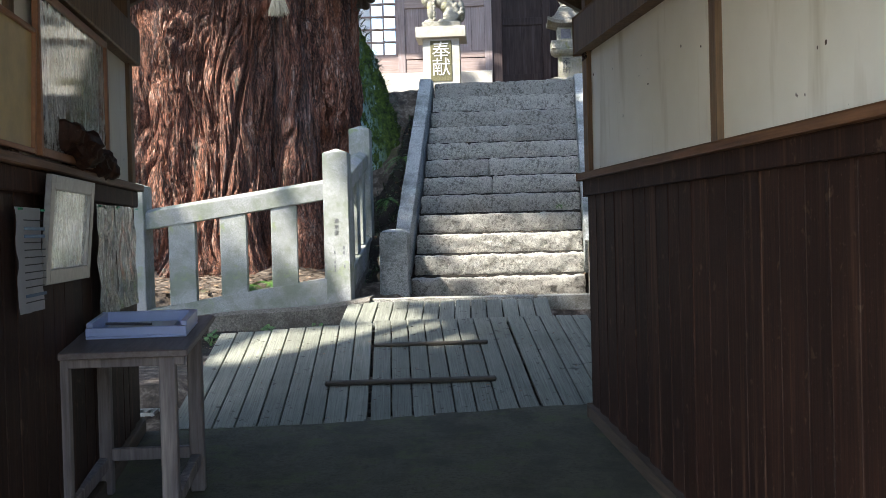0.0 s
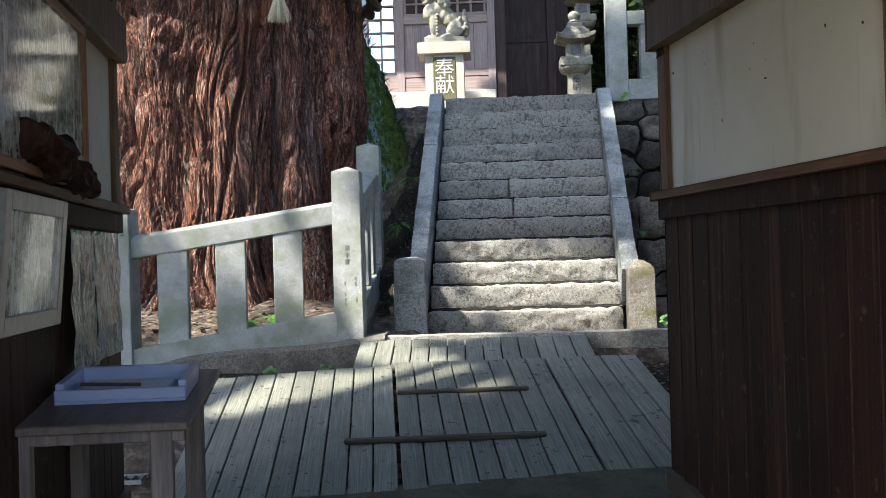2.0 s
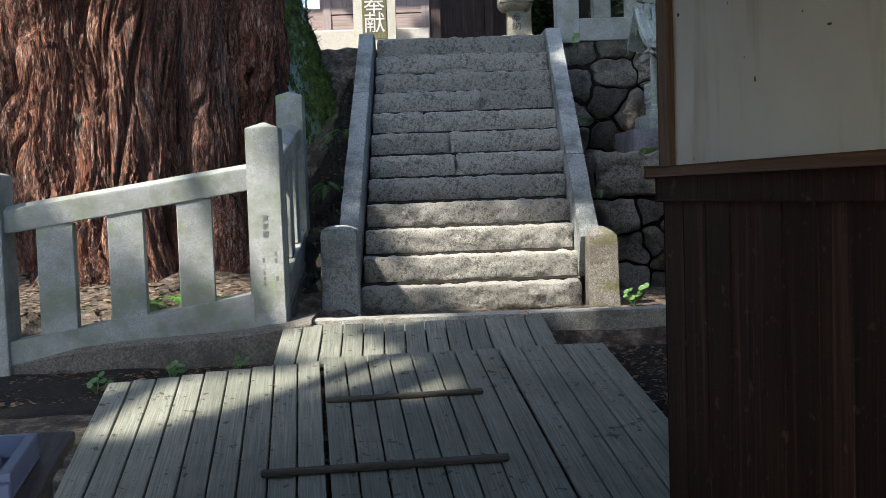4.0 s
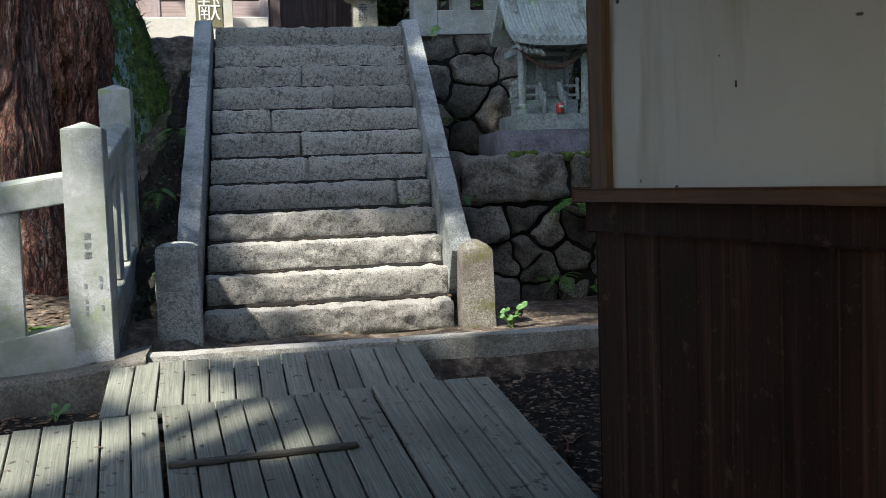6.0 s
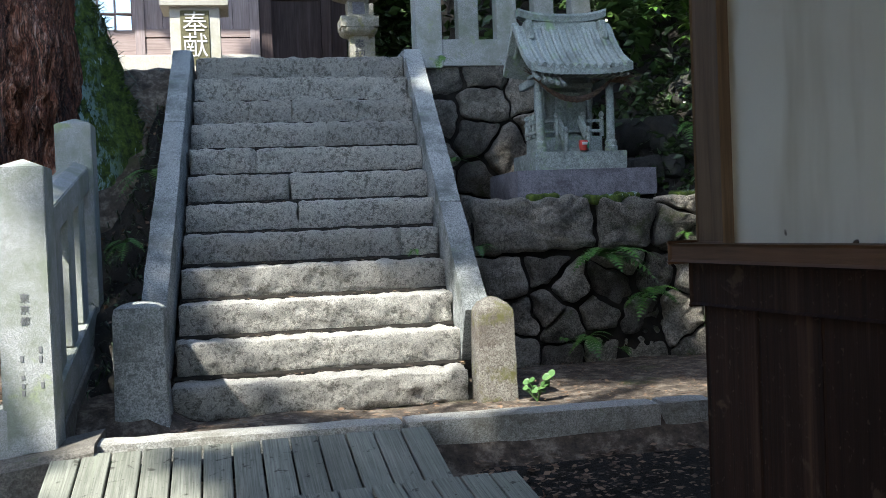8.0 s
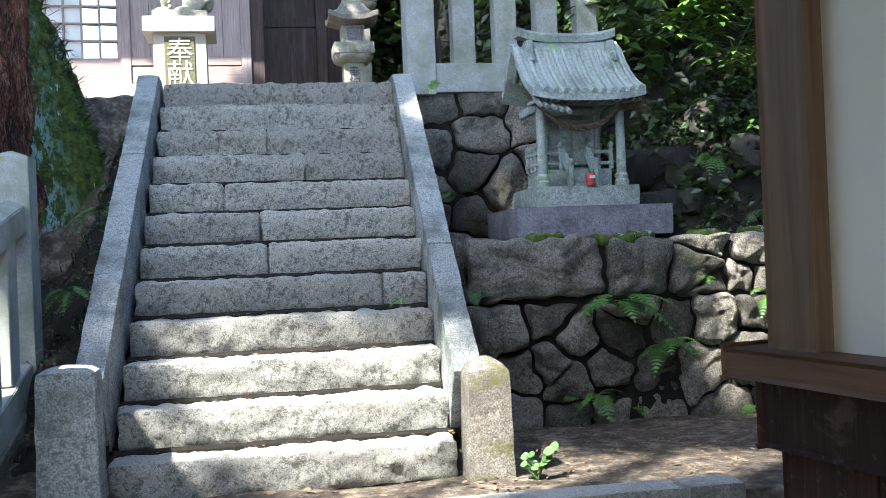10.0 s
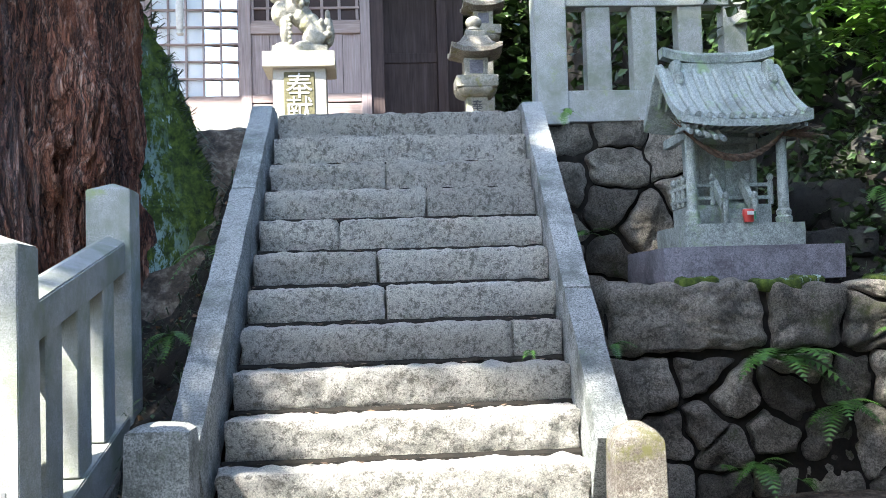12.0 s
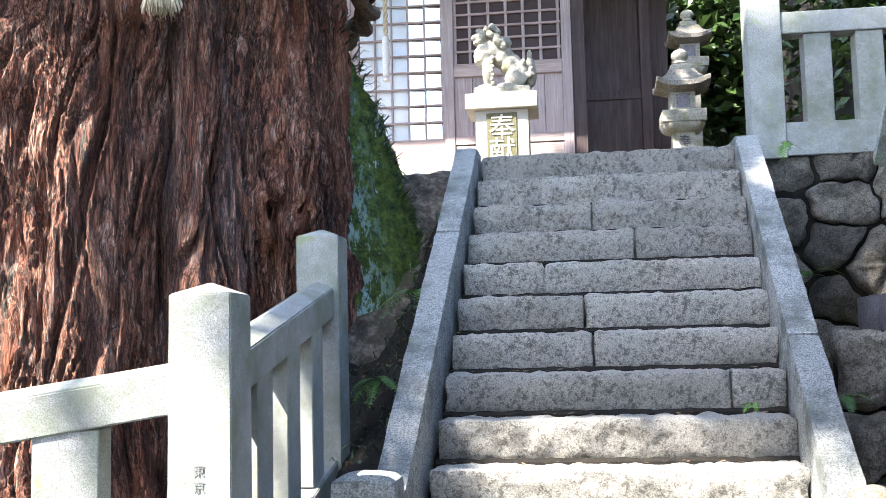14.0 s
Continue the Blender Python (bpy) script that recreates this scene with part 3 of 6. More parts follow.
def build_ceiling():
    bm = bmesh.new()
    prof = [(LEFT - 0.75, 1.72), (LEFT / 2, 2.75), (0.75, 1.72), (0.75, 1.78), (LEFT / 2, 2.83), (LEFT - 0.75, 1.78)]
    a = [bm.verts.new((x, BACK - 0.4, z)) for x, z in prof]
    b = [bm.verts.new((x, 0.42, z)) for x, z in prof]
    n = len(prof)
    for i in range(n):
        bm.faces.new((a[i], a[(i + 1) % n], b[(i + 1) % n], b[i]))
    bm.faces.new((a[0], a[1], a[4], a[5]))
    bm.faces.new((a[1], a[2], a[3], a[4]))
    bm.faces.new((b[0], b[5], b[4], b[1]))
    bm.faces.new((b[1], b[4], b[3], b[2]))
    # rafters
    for k in range(14):
        y = 0.32 - k * 0.4
        for sgn in (0, 1):
            x0, x1 = (LEFT - 0.7, LEFT / 2) if sgn == 0 else (0.7, LEFT / 2)
            q = [bm.verts.new(v) for v in ((x0, y, 1.66), (x0, y + 0.06, 1.66), (x1, y + 0.06, 2.69), (x1, y, 2.69), (x0, y, 1.73), (x0, y + 0.06, 1.73), (x1, y + 0.06, 2.76), (x1, y, 2.76))]
            for f in ((0, 1, 2, 3), (0, 4, 5, 1), (3, 2, 6, 7), (0, 3, 7, 4), (1, 5, 6, 2)):
                bm.faces.new([q[i] for i in f])
    bmesh.ops.recalc_face_normals(bm, faces=bm.faces)
    tagged(part("ceiling", bm, ROOFTIN, m=PW), "dark boarded pitched ceiling with rafters over the passage", "ceiling", kind="structure")


build_ceiling()
for y in (-3.8, -4.8):
    tagged(part("passage_post", boxm(0, 0.11, y - 0.06, y + 0.06, -1.5, 1.72, bev=0.006), POST, m=PW), "square brown timber post carrying the passage roof", "post", kind="structure")
part("side_plate", boxm(0, 0.11, BACK, -3.7, 1.64, 1.80, bev=0.006), POST, wall_r)
for y in (-2.8, -4.8):
    tagged(part("passage_post", boxm(LEFT - 0.11, LEFT, y - 0.06, y + 0.06, -1.3, 1.72, bev=0.006), POST, m=PW), "square brown timber post carrying the passage roof", "post", kind="structure")
part("side_plate", boxm(LEFT - 0.11, LEFT, BACK, -2.75, 1.64, 1.80, bev=0.006), POST, wall_l)



def build_shading_house():
    """Added unseen end wall and eaves round the east wall's corner, to shade the ramp."""
    h = root("shading_house", "added unseen house end beside the passage that shades the ramp", "building", PW, kind="structure")
    part("end_wall", boxm(0.115, 5.2, -0.22, -0.10, -1.6, 2.68), BOARD, h)
    part("side_wall", boxm(5.2, 5.32, -4.4, -0.10, -1.6, 2.68), BOARD, h)
    part("eaves", boxm(0.0, 6.0, -4.6, 1.35, 2.90, 3.02, bev=0.01), ROOFTIN, h)
    for k in range(13):
        part("rafter", boxm(0.1 + k * 0.47, 0.17 + k * 0.47, -4.5, 1.30, 2.80, 2.90), POST, h)


build_shading_house()

# ---- ramp ----
RAMP = pose(-0.345, 6.744, -0.556, 0, 0, 5.8) @ pose(0, 0, 0, 11.3, 0, 0)


def build_ramp():
    r = root("wooden_ramp", "weathered grey plank ramp with two anti-slip battens", "ramp", RAMP)
    rnd = random.Random(3)
    w, length = 0.1345, 2.2
    for k in range(-9, 13):
        x = k * w + (0.0 if k < 0 else 0.014)
        if k >= 8:
            x += 0.012
        far = (length if k >= 0 else 2.16 + 0.15 * (x + w / 2)) + rnd.uniform(-0.006, 0.008)
        bm = boxm(x + 0.004, x + w - 0.005, rnd.uniform(-0.006, 0.004), far, -0.032, rnd.uniform(-0.003, 0.002), bev=0.004)
        part("plank", bm, DECK, r)
    for y in (0.25, 1.1, 2.0):
        part("bearer", boxm(-1.2, 1.62, y, y + 0.07, -0.10, -0.034, bev=0.004), BATTEN, r)
    part("batten", boxm(0.0 - 0.30, 0.86, 0.655, 0.695, 0.002, 0.032, bev=0.008), BATTEN, r, "dark worn batten")
    part("batten", boxm(0.0 + 0.02, 0.88, 1.485, 1.52, 0.002, 0.026, bev=0.006), BATTEN, r, "dark worn batten")
    t = root("step_boards", "short sloping run of grey planks up to the kerb", "ramp", pose(-0.86, 8.93, -0.165, 11.0, 0, 1.5))
    for k in range(13):
        x = k * 0.1375
        bm = boxm(x + 0.004, x + 0.132, 0.0, 0.74, -0.03, rnd.uniform(-0.003, 0.002), bev=0.004)
        part("plank", bm, DECK, t)
    part("bearer", boxm(0.05, 1.75, 0.1, 0.17, -0.12, -0.032, bev=0.004), BATTEN, t)
    part("bearer", boxm(0.05, 1.75, 0.58, 0.65, -0.12, -0.032, bev=0.004), BATTEN, t)


build_ramp()

# ---- kerb, stairs ----
def build_kerb():
    k = root("kerb", "pale rough granite kerb below the stairs", "kerb", kind="structure")
    for x0, x1, sd in ((-0.80, 0.80, 1), (0.81, 2.18, 2), (2.20, 2.48, 3)):
        part("kerb_stone", rough_block(x1 - x0, 0.20, 0.26, 0.07, 0.02, 0.006, sd), KERB, k, m=pose((x0 + x1) / 2, 9.83, -0.13), smooth=True)


build_kerb()
ROWS_N, RISE, TREAD, TOP_Z, TOP_Y = 12, 0.2108, 0.2575, 2.45, 13.37


def shear(y):
    return 0.038 * (y - 10.54)


def build_stairs():
    st = root("stone_stairs", "twelve worn rough-hewn granite steps", "stairs", kind="structure")
    joints = {3: [0.465], 4: [0.72], 5: [0.165], 6: [0.39], 7: [0.43], 8: [1.10], 9: [], 12: []}
    for n in range(1, ROWS_N + 1):
        y = TOP_Y - TREAD * (n - 1)
        zt = TOP_Z - RISE * (n - 1)
        l, r = -0.385 + shear(y), 1.325 + 0.052 * (y - 10.54)
        xs = [l, *joints.get(n, []), r]
        for i, (a, b) in enumerate(zip(xs, xs[1:])):
            dep = 0.42 if n > 1 else 0.6
            blk = rough_block(b - a - 0.006, dep, RISE - 0.006, 0.030, 0.018, 0.017, n * 3.1 + i, 15.0)
            for v in blk.verts:
                if v.co.y < 0.05 - dep / 2:
                    v.co.y += 0.045 * (0.5 - v.co.z / RISE) ** 1.3 if v.co.z < RISE / 2 else 0
            part("step_stone", blk, STEP, st, m=pose((a + b) / 2, y + dep / 2, zt - RISE / 2 + 0.002 * ((n * 7 + i) % 3)), smooth=True)
            bm = bmesh.new()
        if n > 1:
            # dark tube stands for dirt and the shadow line where tread meets riser
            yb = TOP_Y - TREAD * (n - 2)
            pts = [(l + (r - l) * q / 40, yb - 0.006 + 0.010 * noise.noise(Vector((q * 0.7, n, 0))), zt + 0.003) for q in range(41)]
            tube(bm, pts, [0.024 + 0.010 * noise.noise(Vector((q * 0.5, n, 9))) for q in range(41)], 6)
            part("dirt_seam", bm, SHADED_EARTH, st, "dark line of dirt and painted shade at the back of a tread")
        else:
            bm.free()
    return st


stairs = build_stairs()


def build_cheek(name, xa, xb, joint, label):
    """A sloping side stone with a foot block; xa and xb are its middle at the foot and at the head."""
    c = root(name, label, "stair cheek", kind="structure")
    ya, yb, za, zb = 10.60, 13.42, 0.47, 2.53
    for s0, s1, sd in ((0.0, joint, 1), (joint, 1.0, 2)):
        pts = [(xa + (xb - xa) * s, ya + (yb - ya) * s, za + (zb - za) * s) for s in (s0, s1)]
        length = (Vector(pts[1]) - Vector(pts[0])).length
        mid = (Vector(pts[0]) + Vector(pts[1])) / 2
        pitch = math.degrees(math.atan2(zb - za, yb - ya))
        yaw = -math.degrees(math.atan2(xb - xa, yb - ya))
        part("cheek_stone", rough_block(0.158, length - 0.006, 0.42, 0.06, 0.018, 0.006, sd + xa), CHEEK, c, m=pose(*mid, 0, 0, yaw) @ pose(0, 0, 0, pitch, 0, 0) @ pose(0, 0, -0.21), smooth=True)
    part("head_stone", rough_block(0.165, 0.34, 0.3, 0.06, 0.018, 0.005, xa + 3), CHEEK, c, m=pose(xb, yb + 0.16, 2.37), smooth=True)
    return c


build_cheek("stair_cheek_left", -0.488, -0.383, 0.66, "sloping granite side stone of the stairs")
build_cheek("stair_cheek_right", 1.402, 1.553, 0.33, "sloping granite side stone of the stairs")


def bollard(name, x, y, w, h, round_top, material, label, z0=-0.10):
    bm = rough_block(w, w * 0.9, h, 0.04, 0.025, 0.006, x)
    for v in bm.verts:
        f = v.co.z / h + 0.5
        if f > 0.9:
            d = max(abs(v.co.x), abs(v.co.y)) / (w / 2)
            v.co.z += round_top * (1 - d * d)
        v.co.x *= 1.06 - 0.10 * f
        v.co.y *= 1.06 - 0.10 * f
    tagged(part(name, bm, material, smooth=True, m=pose(x, y, z0 + h / 2)), label, "stone post")


bollard("foot_stone", -0.53, 10.46, 0.28, 0.70, 0.03, CHEEK, "blue-grey granite foot block beside the lowest step")
bollard("foot_stone", 1.475, 10.55, 0.235, 0.58, 0.07, BOLLARD, "round-topped granite post with yellow moss beside the lowest step")


# ---- stone fence ----
def stone_post(name, x, y, z0, z1, w, parent):
    bm = bmesh.new()
    h = w / 2
    b = [bm.verts.new((sx * h * 1.04, sy * h * 1.04, z0)) for sx, sy in ((-1, -1), (1, -1), (1, 1), (-1, 1))]
    t = [bm.verts.new((sx * h, sy * h, z1 - w * 0.2)) for sx, sy in ((-1, -1), (1, -1), (1, 1), (-1, 1))]
    apex = bm.verts.new((0, 0, z1))
    bm.faces.new(b[::-1])
    for i in range(4):
        bm.faces.new((b[i], b[(i + 1) % 4], t[(i + 1) % 4], t[i]))
        bm.faces.new((t[i], t[(i + 1) % 4], apex))
    bmesh.ops.bevel(bm, geom=list(bm.edges), offset=0.005, segments=2, affect="EDGES")
    return part(name, bm, FENCE, parent, m=pose(x, y, 0))


def bar(p0, p1, w, h, material, parent, name, bev=0.006, peak=0.0):
    """A straight stone bar between two points; its top middle lies on them."""
    p0, p1 = Vector(p0), Vector(p1)
    d = p1 - p0
    length = d.length
    bm = bmesh.new()
    prof = [(-w / 2, -h), (w / 2, -h), (w / 2, -peak), (0, 0), (-w / 2, -peak)] if peak else [(-w / 2, -h), (w / 2, -h), (w / 2, 0), (-w / 2, 0)]
    n = len(prof)
    a = [bm.verts.new((x, 0, z)) for x, z in prof]
    b = [bm.verts.new((x, length, z)) for x, z in prof]
    for i in range(n):
        bm.faces.new((a[i], a[(i + 1) % n], b[(i + 1) % n], b[i]))
    bm.faces.new(a[::-1])
    bm.faces.new(b)
    bmesh.ops.recalc_face_normals(bm, faces=bm.faces)
    bmesh.ops.bevel(bm, geom=list(bm.edges), offset=bev, segments=2, affect="EDGES")
    yaw = -math.degrees(math.atan2(d.x, d.y))
    pitch = math.degrees(math.atan2(d.z, math.hypot(d.x, d.y)))
    return part(name, bm, material, parent, m=pose(*p0, 0, 0, yaw) @ pose(0, 0, 0, pitch, 0, 0))


def baluster(x, y, z0, z1, w, d, yaw, parent):
    bm = boxm(-w / 2, w / 2, -d / 2, d / 2, z0, z1, bev=0.006)
    return part("baluster", bm, FENCE, parent, m=pose(x, y, 0, 0, 0, yaw))


def build_tree_fence():
    f = root("stone_fence", "pale granite fence round the sacred cedar", "stone fence")
    ax, ay = -0.985, 9.878
    bx, by = -0.989, 11.58
    cx, cy = -2.78, 9.58
    post = stone_post("corner_post", ax, ay, -0.02, 1.381, 0.228, f)
    stone_post("post", bx, by, 0.30, 1.762, 0.222, f)
    stone_post("post", cx, cy, -0.30, 1.11, 0.24, f)
    # sloping rails
    bar((ax, ay, 1.115), (cx, cy, 0.845), 0.17, 0.185, FENCE, f, "rail", peak=0.035)
    bar((ax, ay, 0.215), (cx, cy, -0.055), 0.20, 0.24, FENCE, f, "bottom_rail")
    bar((ax, ay, 1.13), (bx, by, 1.50), 0.17, 0.185, FENCE, f, "rail", peak=0.035)
    bar((ax, ay, 0.215), (bx, by, 0.585), 0.20, 0.24, FENCE, f, "bottom_rail")
    yaw = math.degrees(math.atan2(cy - ay, cx - ax)) + 180
    for k in (1, 2, 3):
        s = k / 4 + 0.02
        x, y = ax + (cx - ax) * s, ay + (cy - ay) * s
        baluster(x, y, 0.20 - 0.27 * s, 0.94 - 0.27 * s, 0.235, 0.15, yaw, f)
    for k in (1, 2, 3):
        s = k / 4
        baluster(ax, ay + (by - ay) * s, 0.20 + 0.37 * s, 0.96 + 0.37 * s, 0.15, 0.2, 0, f)
    # donor's inscription on the corner post
    text_part("東\n京\n都", 0.046, post, FADED, pose(0.0, -0.1195, 0.66, 90, 0, 0), 0.0008, 1.2)
    for x, z, h in ((0.062, 0.47, 0.028), (0.062, 0.425, 0.03), (0.066, 0.30, 0.03), (-0.022, 0.43, 0.028), (-0.02, 0.34, 0.02), (-0.02, 0.30, 0.025), (-0.02, 0.265, 0.025)):
        part("inscription", boxm(x - 0.007, x + 0.007, -0.1205, -0.117, z - h / 2, z + h / 2), FADED, post)
    # curved footing
    g = root("fence_footing", "low weathered concrete footing under the stone fence", "footing", kind="structure")
    bm = bmesh.new()
    rows = []
    for i in range(26):
        s = i / 25
        x = ax + 0.30 + (cx - 0.5 - ax - 0.30) * s
        y = ay - 0.02 + (cy - ay) * s
        zt = 0.02 - 0.235 * s - 0.02 * math.sin(s * 9)
        w = 0.20 + 0.05 * math.sin(s * 5 + 1)
        row = [bm.verts.new(p) for p in ((x, y - w, zt - 0.42), (x, y - w + 0.01, zt - 0.03), (x, y - w + 0.05, zt), (x, y + 0.2, zt), (x, y + 0.2, zt - 0.42))]
        rows.append(row)
    for a, b in zip(rows, rows[1:]):
        for i in range(4):
            bm.faces.new((a[i], b[i], b[i + 1], a[i + 1]))
    bm.faces.new(rows[0])
    bm.faces.new(rows[-1][::-1])
    bmesh.ops.recalc_face_normals(bm, faces=bm.faces)
    part("curb", bm, CONCRETE, g)
    bm = boxm(-0.12, 0.12, -0.1, 1.8, -0.45, 0.0, bev=0.01)
    part("curb", bm, CONCRETE, g, m=pose(bx, ay, 0.03, 12.2, 0, 0))


build_tree_fence()


# ---- great cedar ----
def build_cedar():
    tree = root("cedar_tree", "huge old cedar with fibrous red-brown bark", "tree", pose(-2.62, 13.05, 0.2))
    bm = bmesh.new()
    na = 720
    heights = [-0.5 + 5.2 * k / 170 for k in range(171)] + [4.7 + 9.3 * k / 20 for k in range(1, 21)]
    lobes = ((-2.15, 0.34, 0.30), (-1.42, 0.42, 0.26), (-0.92, 0.34, 0.20), (-0.40, 0.36, 0.22), (0.2, 0.3, 0.3), (-2.9, 0.3, 0.3))
    rings = []
    for z in heights:
        flare = 0.50 * math.exp(-max(0, z) / 0.45) + 0.10 * math.exp(-max(0, z) / 2.0)
        taper = 1.0 - 0.022 * max(0, z - 1.5)
        ring = []
        for i in range(na):
            a = 2 * math.pi * i / na
            ca, sa = math.cos(a), math.sin(a)
            r = 1.31 * taper + flare * (0.7 + 0.7 * noise.noise(Vector((ca * 3.2, sa * 3.2, 4))))
            for c, h, w in lobes:
                d = (a - c + math.pi) % (2 * math.pi) - math.pi + 0.06 * math.sin(z * 1.1 + c * 3)
                r += h * 0.5 * math.exp(-(d / w) ** 2)
            warp = 0.17 * noise.noise(Vector((ca * 3, sa * 3, z * 0.8))) + 0.05 * noise.noise(Vector((ca * 9, sa * 9, z * 1.6)))
            a2 = a + warp
            c2, s2 = math.cos(a2), math.sin(a2)
            r += 0.10 * noise.noise(Vector((c2 * 5, s2 * 5, z * 0.3)))
            # torn fibres: ridges with sharp furrows between them
            r -= 0.09 * max(0.0, 0.16 - abs(noise.noise(Vector((c2 * 8, s2 * 8, z * 0.55))))) / 0.16
            r -= 0.055 * max(0.0, 0.22 - abs(noise.noise(Vector((c2 * 24 + 5, s2 * 24, z * 1.1))))) / 0.22
            r -= 0.03 * max(0.0, 0.25 - abs(noise.noise(Vector((c2 * 52, s2 * 52 + 3, z * 2.2))))) / 0.25
            r += 0.028 * noise.noise(Vector((c2 * 60, s2 * 60, z * 1.5)))
            gd = a - 5.22 + 0.035 * math.sin(z * 1.9)
            r -= 0.20 * math.exp(-(gd / 0.045) ** 2) * (0.6 + 0.4 * math.sin(z * 0.9 + 0.5))
            r += 0.07 * math.exp(-((gd - 0.10) / 0.05) ** 2)
            # a burl
            bz, ba = 2.2, (a + 0.55 + math.pi) % (2 * math.pi) - math.pi
            r += 0.20 * math.exp(-(ba / 0.13) ** 2 - ((z - bz) / 0.35) ** 2)
            # knots where old limbs were lost
            for kz, ka, kr in ((2.62, -1.80, 0.17), (3.05, -1.22, 0.20), (1.75, -0.62, 0.15), (1.2, -2.3, 0.12)):
                kd = math.hypot(((a - ka + math.pi) % (2 * math.pi) - math.pi) * 1.5, z - kz) / kr
                if kd < 3:
                    r += 0.11 * math.exp(-(kd - 0.8) ** 2 * 2.2) * (1 + 0.6 * noise.noise(Vector((ca * 22, sa * 22, z * 9)))) - 0.10 * math.exp(-kd * kd * 5)
            ring.append(bm.verts.new((r * ca, r * sa, z)))
        rings.append(ring)
    for a, b in zip(rings, rings[1:]):
        for i in range(na):
            bm.faces.new((a[i], a[(i + 1) % na], b[(i + 1) % na], b[i]))
    part("trunk", bm, CEDAR, tree, smooth=True)
    return tree


cedar = build_cedar()


def leaf_cloud(bm, centre, radius, count, size, rnd, flat=1.0, long=2.2):
    for _ in range(count):
        v = Vector((rnd.gauss(0, 1), rnd.gauss(0, 1), rnd.gauss(0, 1) * flat))
        v = v.normalized() * rnd.random() ** 0.4
        p = Vector(centre) + Vector((v.x * radius[0], v.y * radius[1], v.z * radius[2]))
        one_leaf(bm, p, size * rnd.uniform(0.6, 1.3), rnd, long)


def one_leaf(bm, p, s, rnd, long=2.2, up=0.35):
    d = Vector((rnd.uniform(-1, 1), rnd.uniform(-1, 1), rnd.uniform(-0.7, 0.5))).normalized()
    n = Vector((rnd.uniform(-1, 1), rnd.uniform(-1, 1), rnd.uniform(0, 1) + up))
    w = d.cross(n).normalized()
    n = w.cross(d)
    a = bm.verts.new(p)
    b = bm.verts.new(p + d * s * 0.5 * long / 2 + w * s * 0.36 + n * s * 0.06)
    c = bm.verts.new(p + d * s * long / 2 - n * s * 0.1)
    e = bm.verts.new(p + d * s * 0.5 * long / 2 - w * s * 0.36 + n * s * 0.06)
    bm.faces.new((a, b, c))
    bm.faces.new((a, c, e))


def build_crown():
    """The cedar's own crown, high out of sight."""
    rnd = random.Random(20)
    bm = bmesh.new()
    for _ in range(90):
        leaf_cloud(bm, (rnd.gauss(0, 1.6), rnd.gauss(0, 1.6), rnd.uniform(9.5, 15)), (0.8, 0.8, 0.6), 40, 0.3, rnd)
    part("crown", bm, LEAF, cedar, "dark green evergreen crown")
    for k in range(8):
        a = k * 0.8
        bm = bmesh.new()
        tube(bm, [(math.cos(a) * 0.7, math.sin(a) * 0.7, 9.2 + k * 0.3), (math.cos(a) * 1.8, math.sin(a) * 1.8, 9.9 + k * 0.35), (math.cos(a) * 2.9, math.sin(a) * 2.9, 10.3 + k * 0.4)], [0.14, 0.09, 0.03], 8)
        part("limb", bm, BARK, cedar)


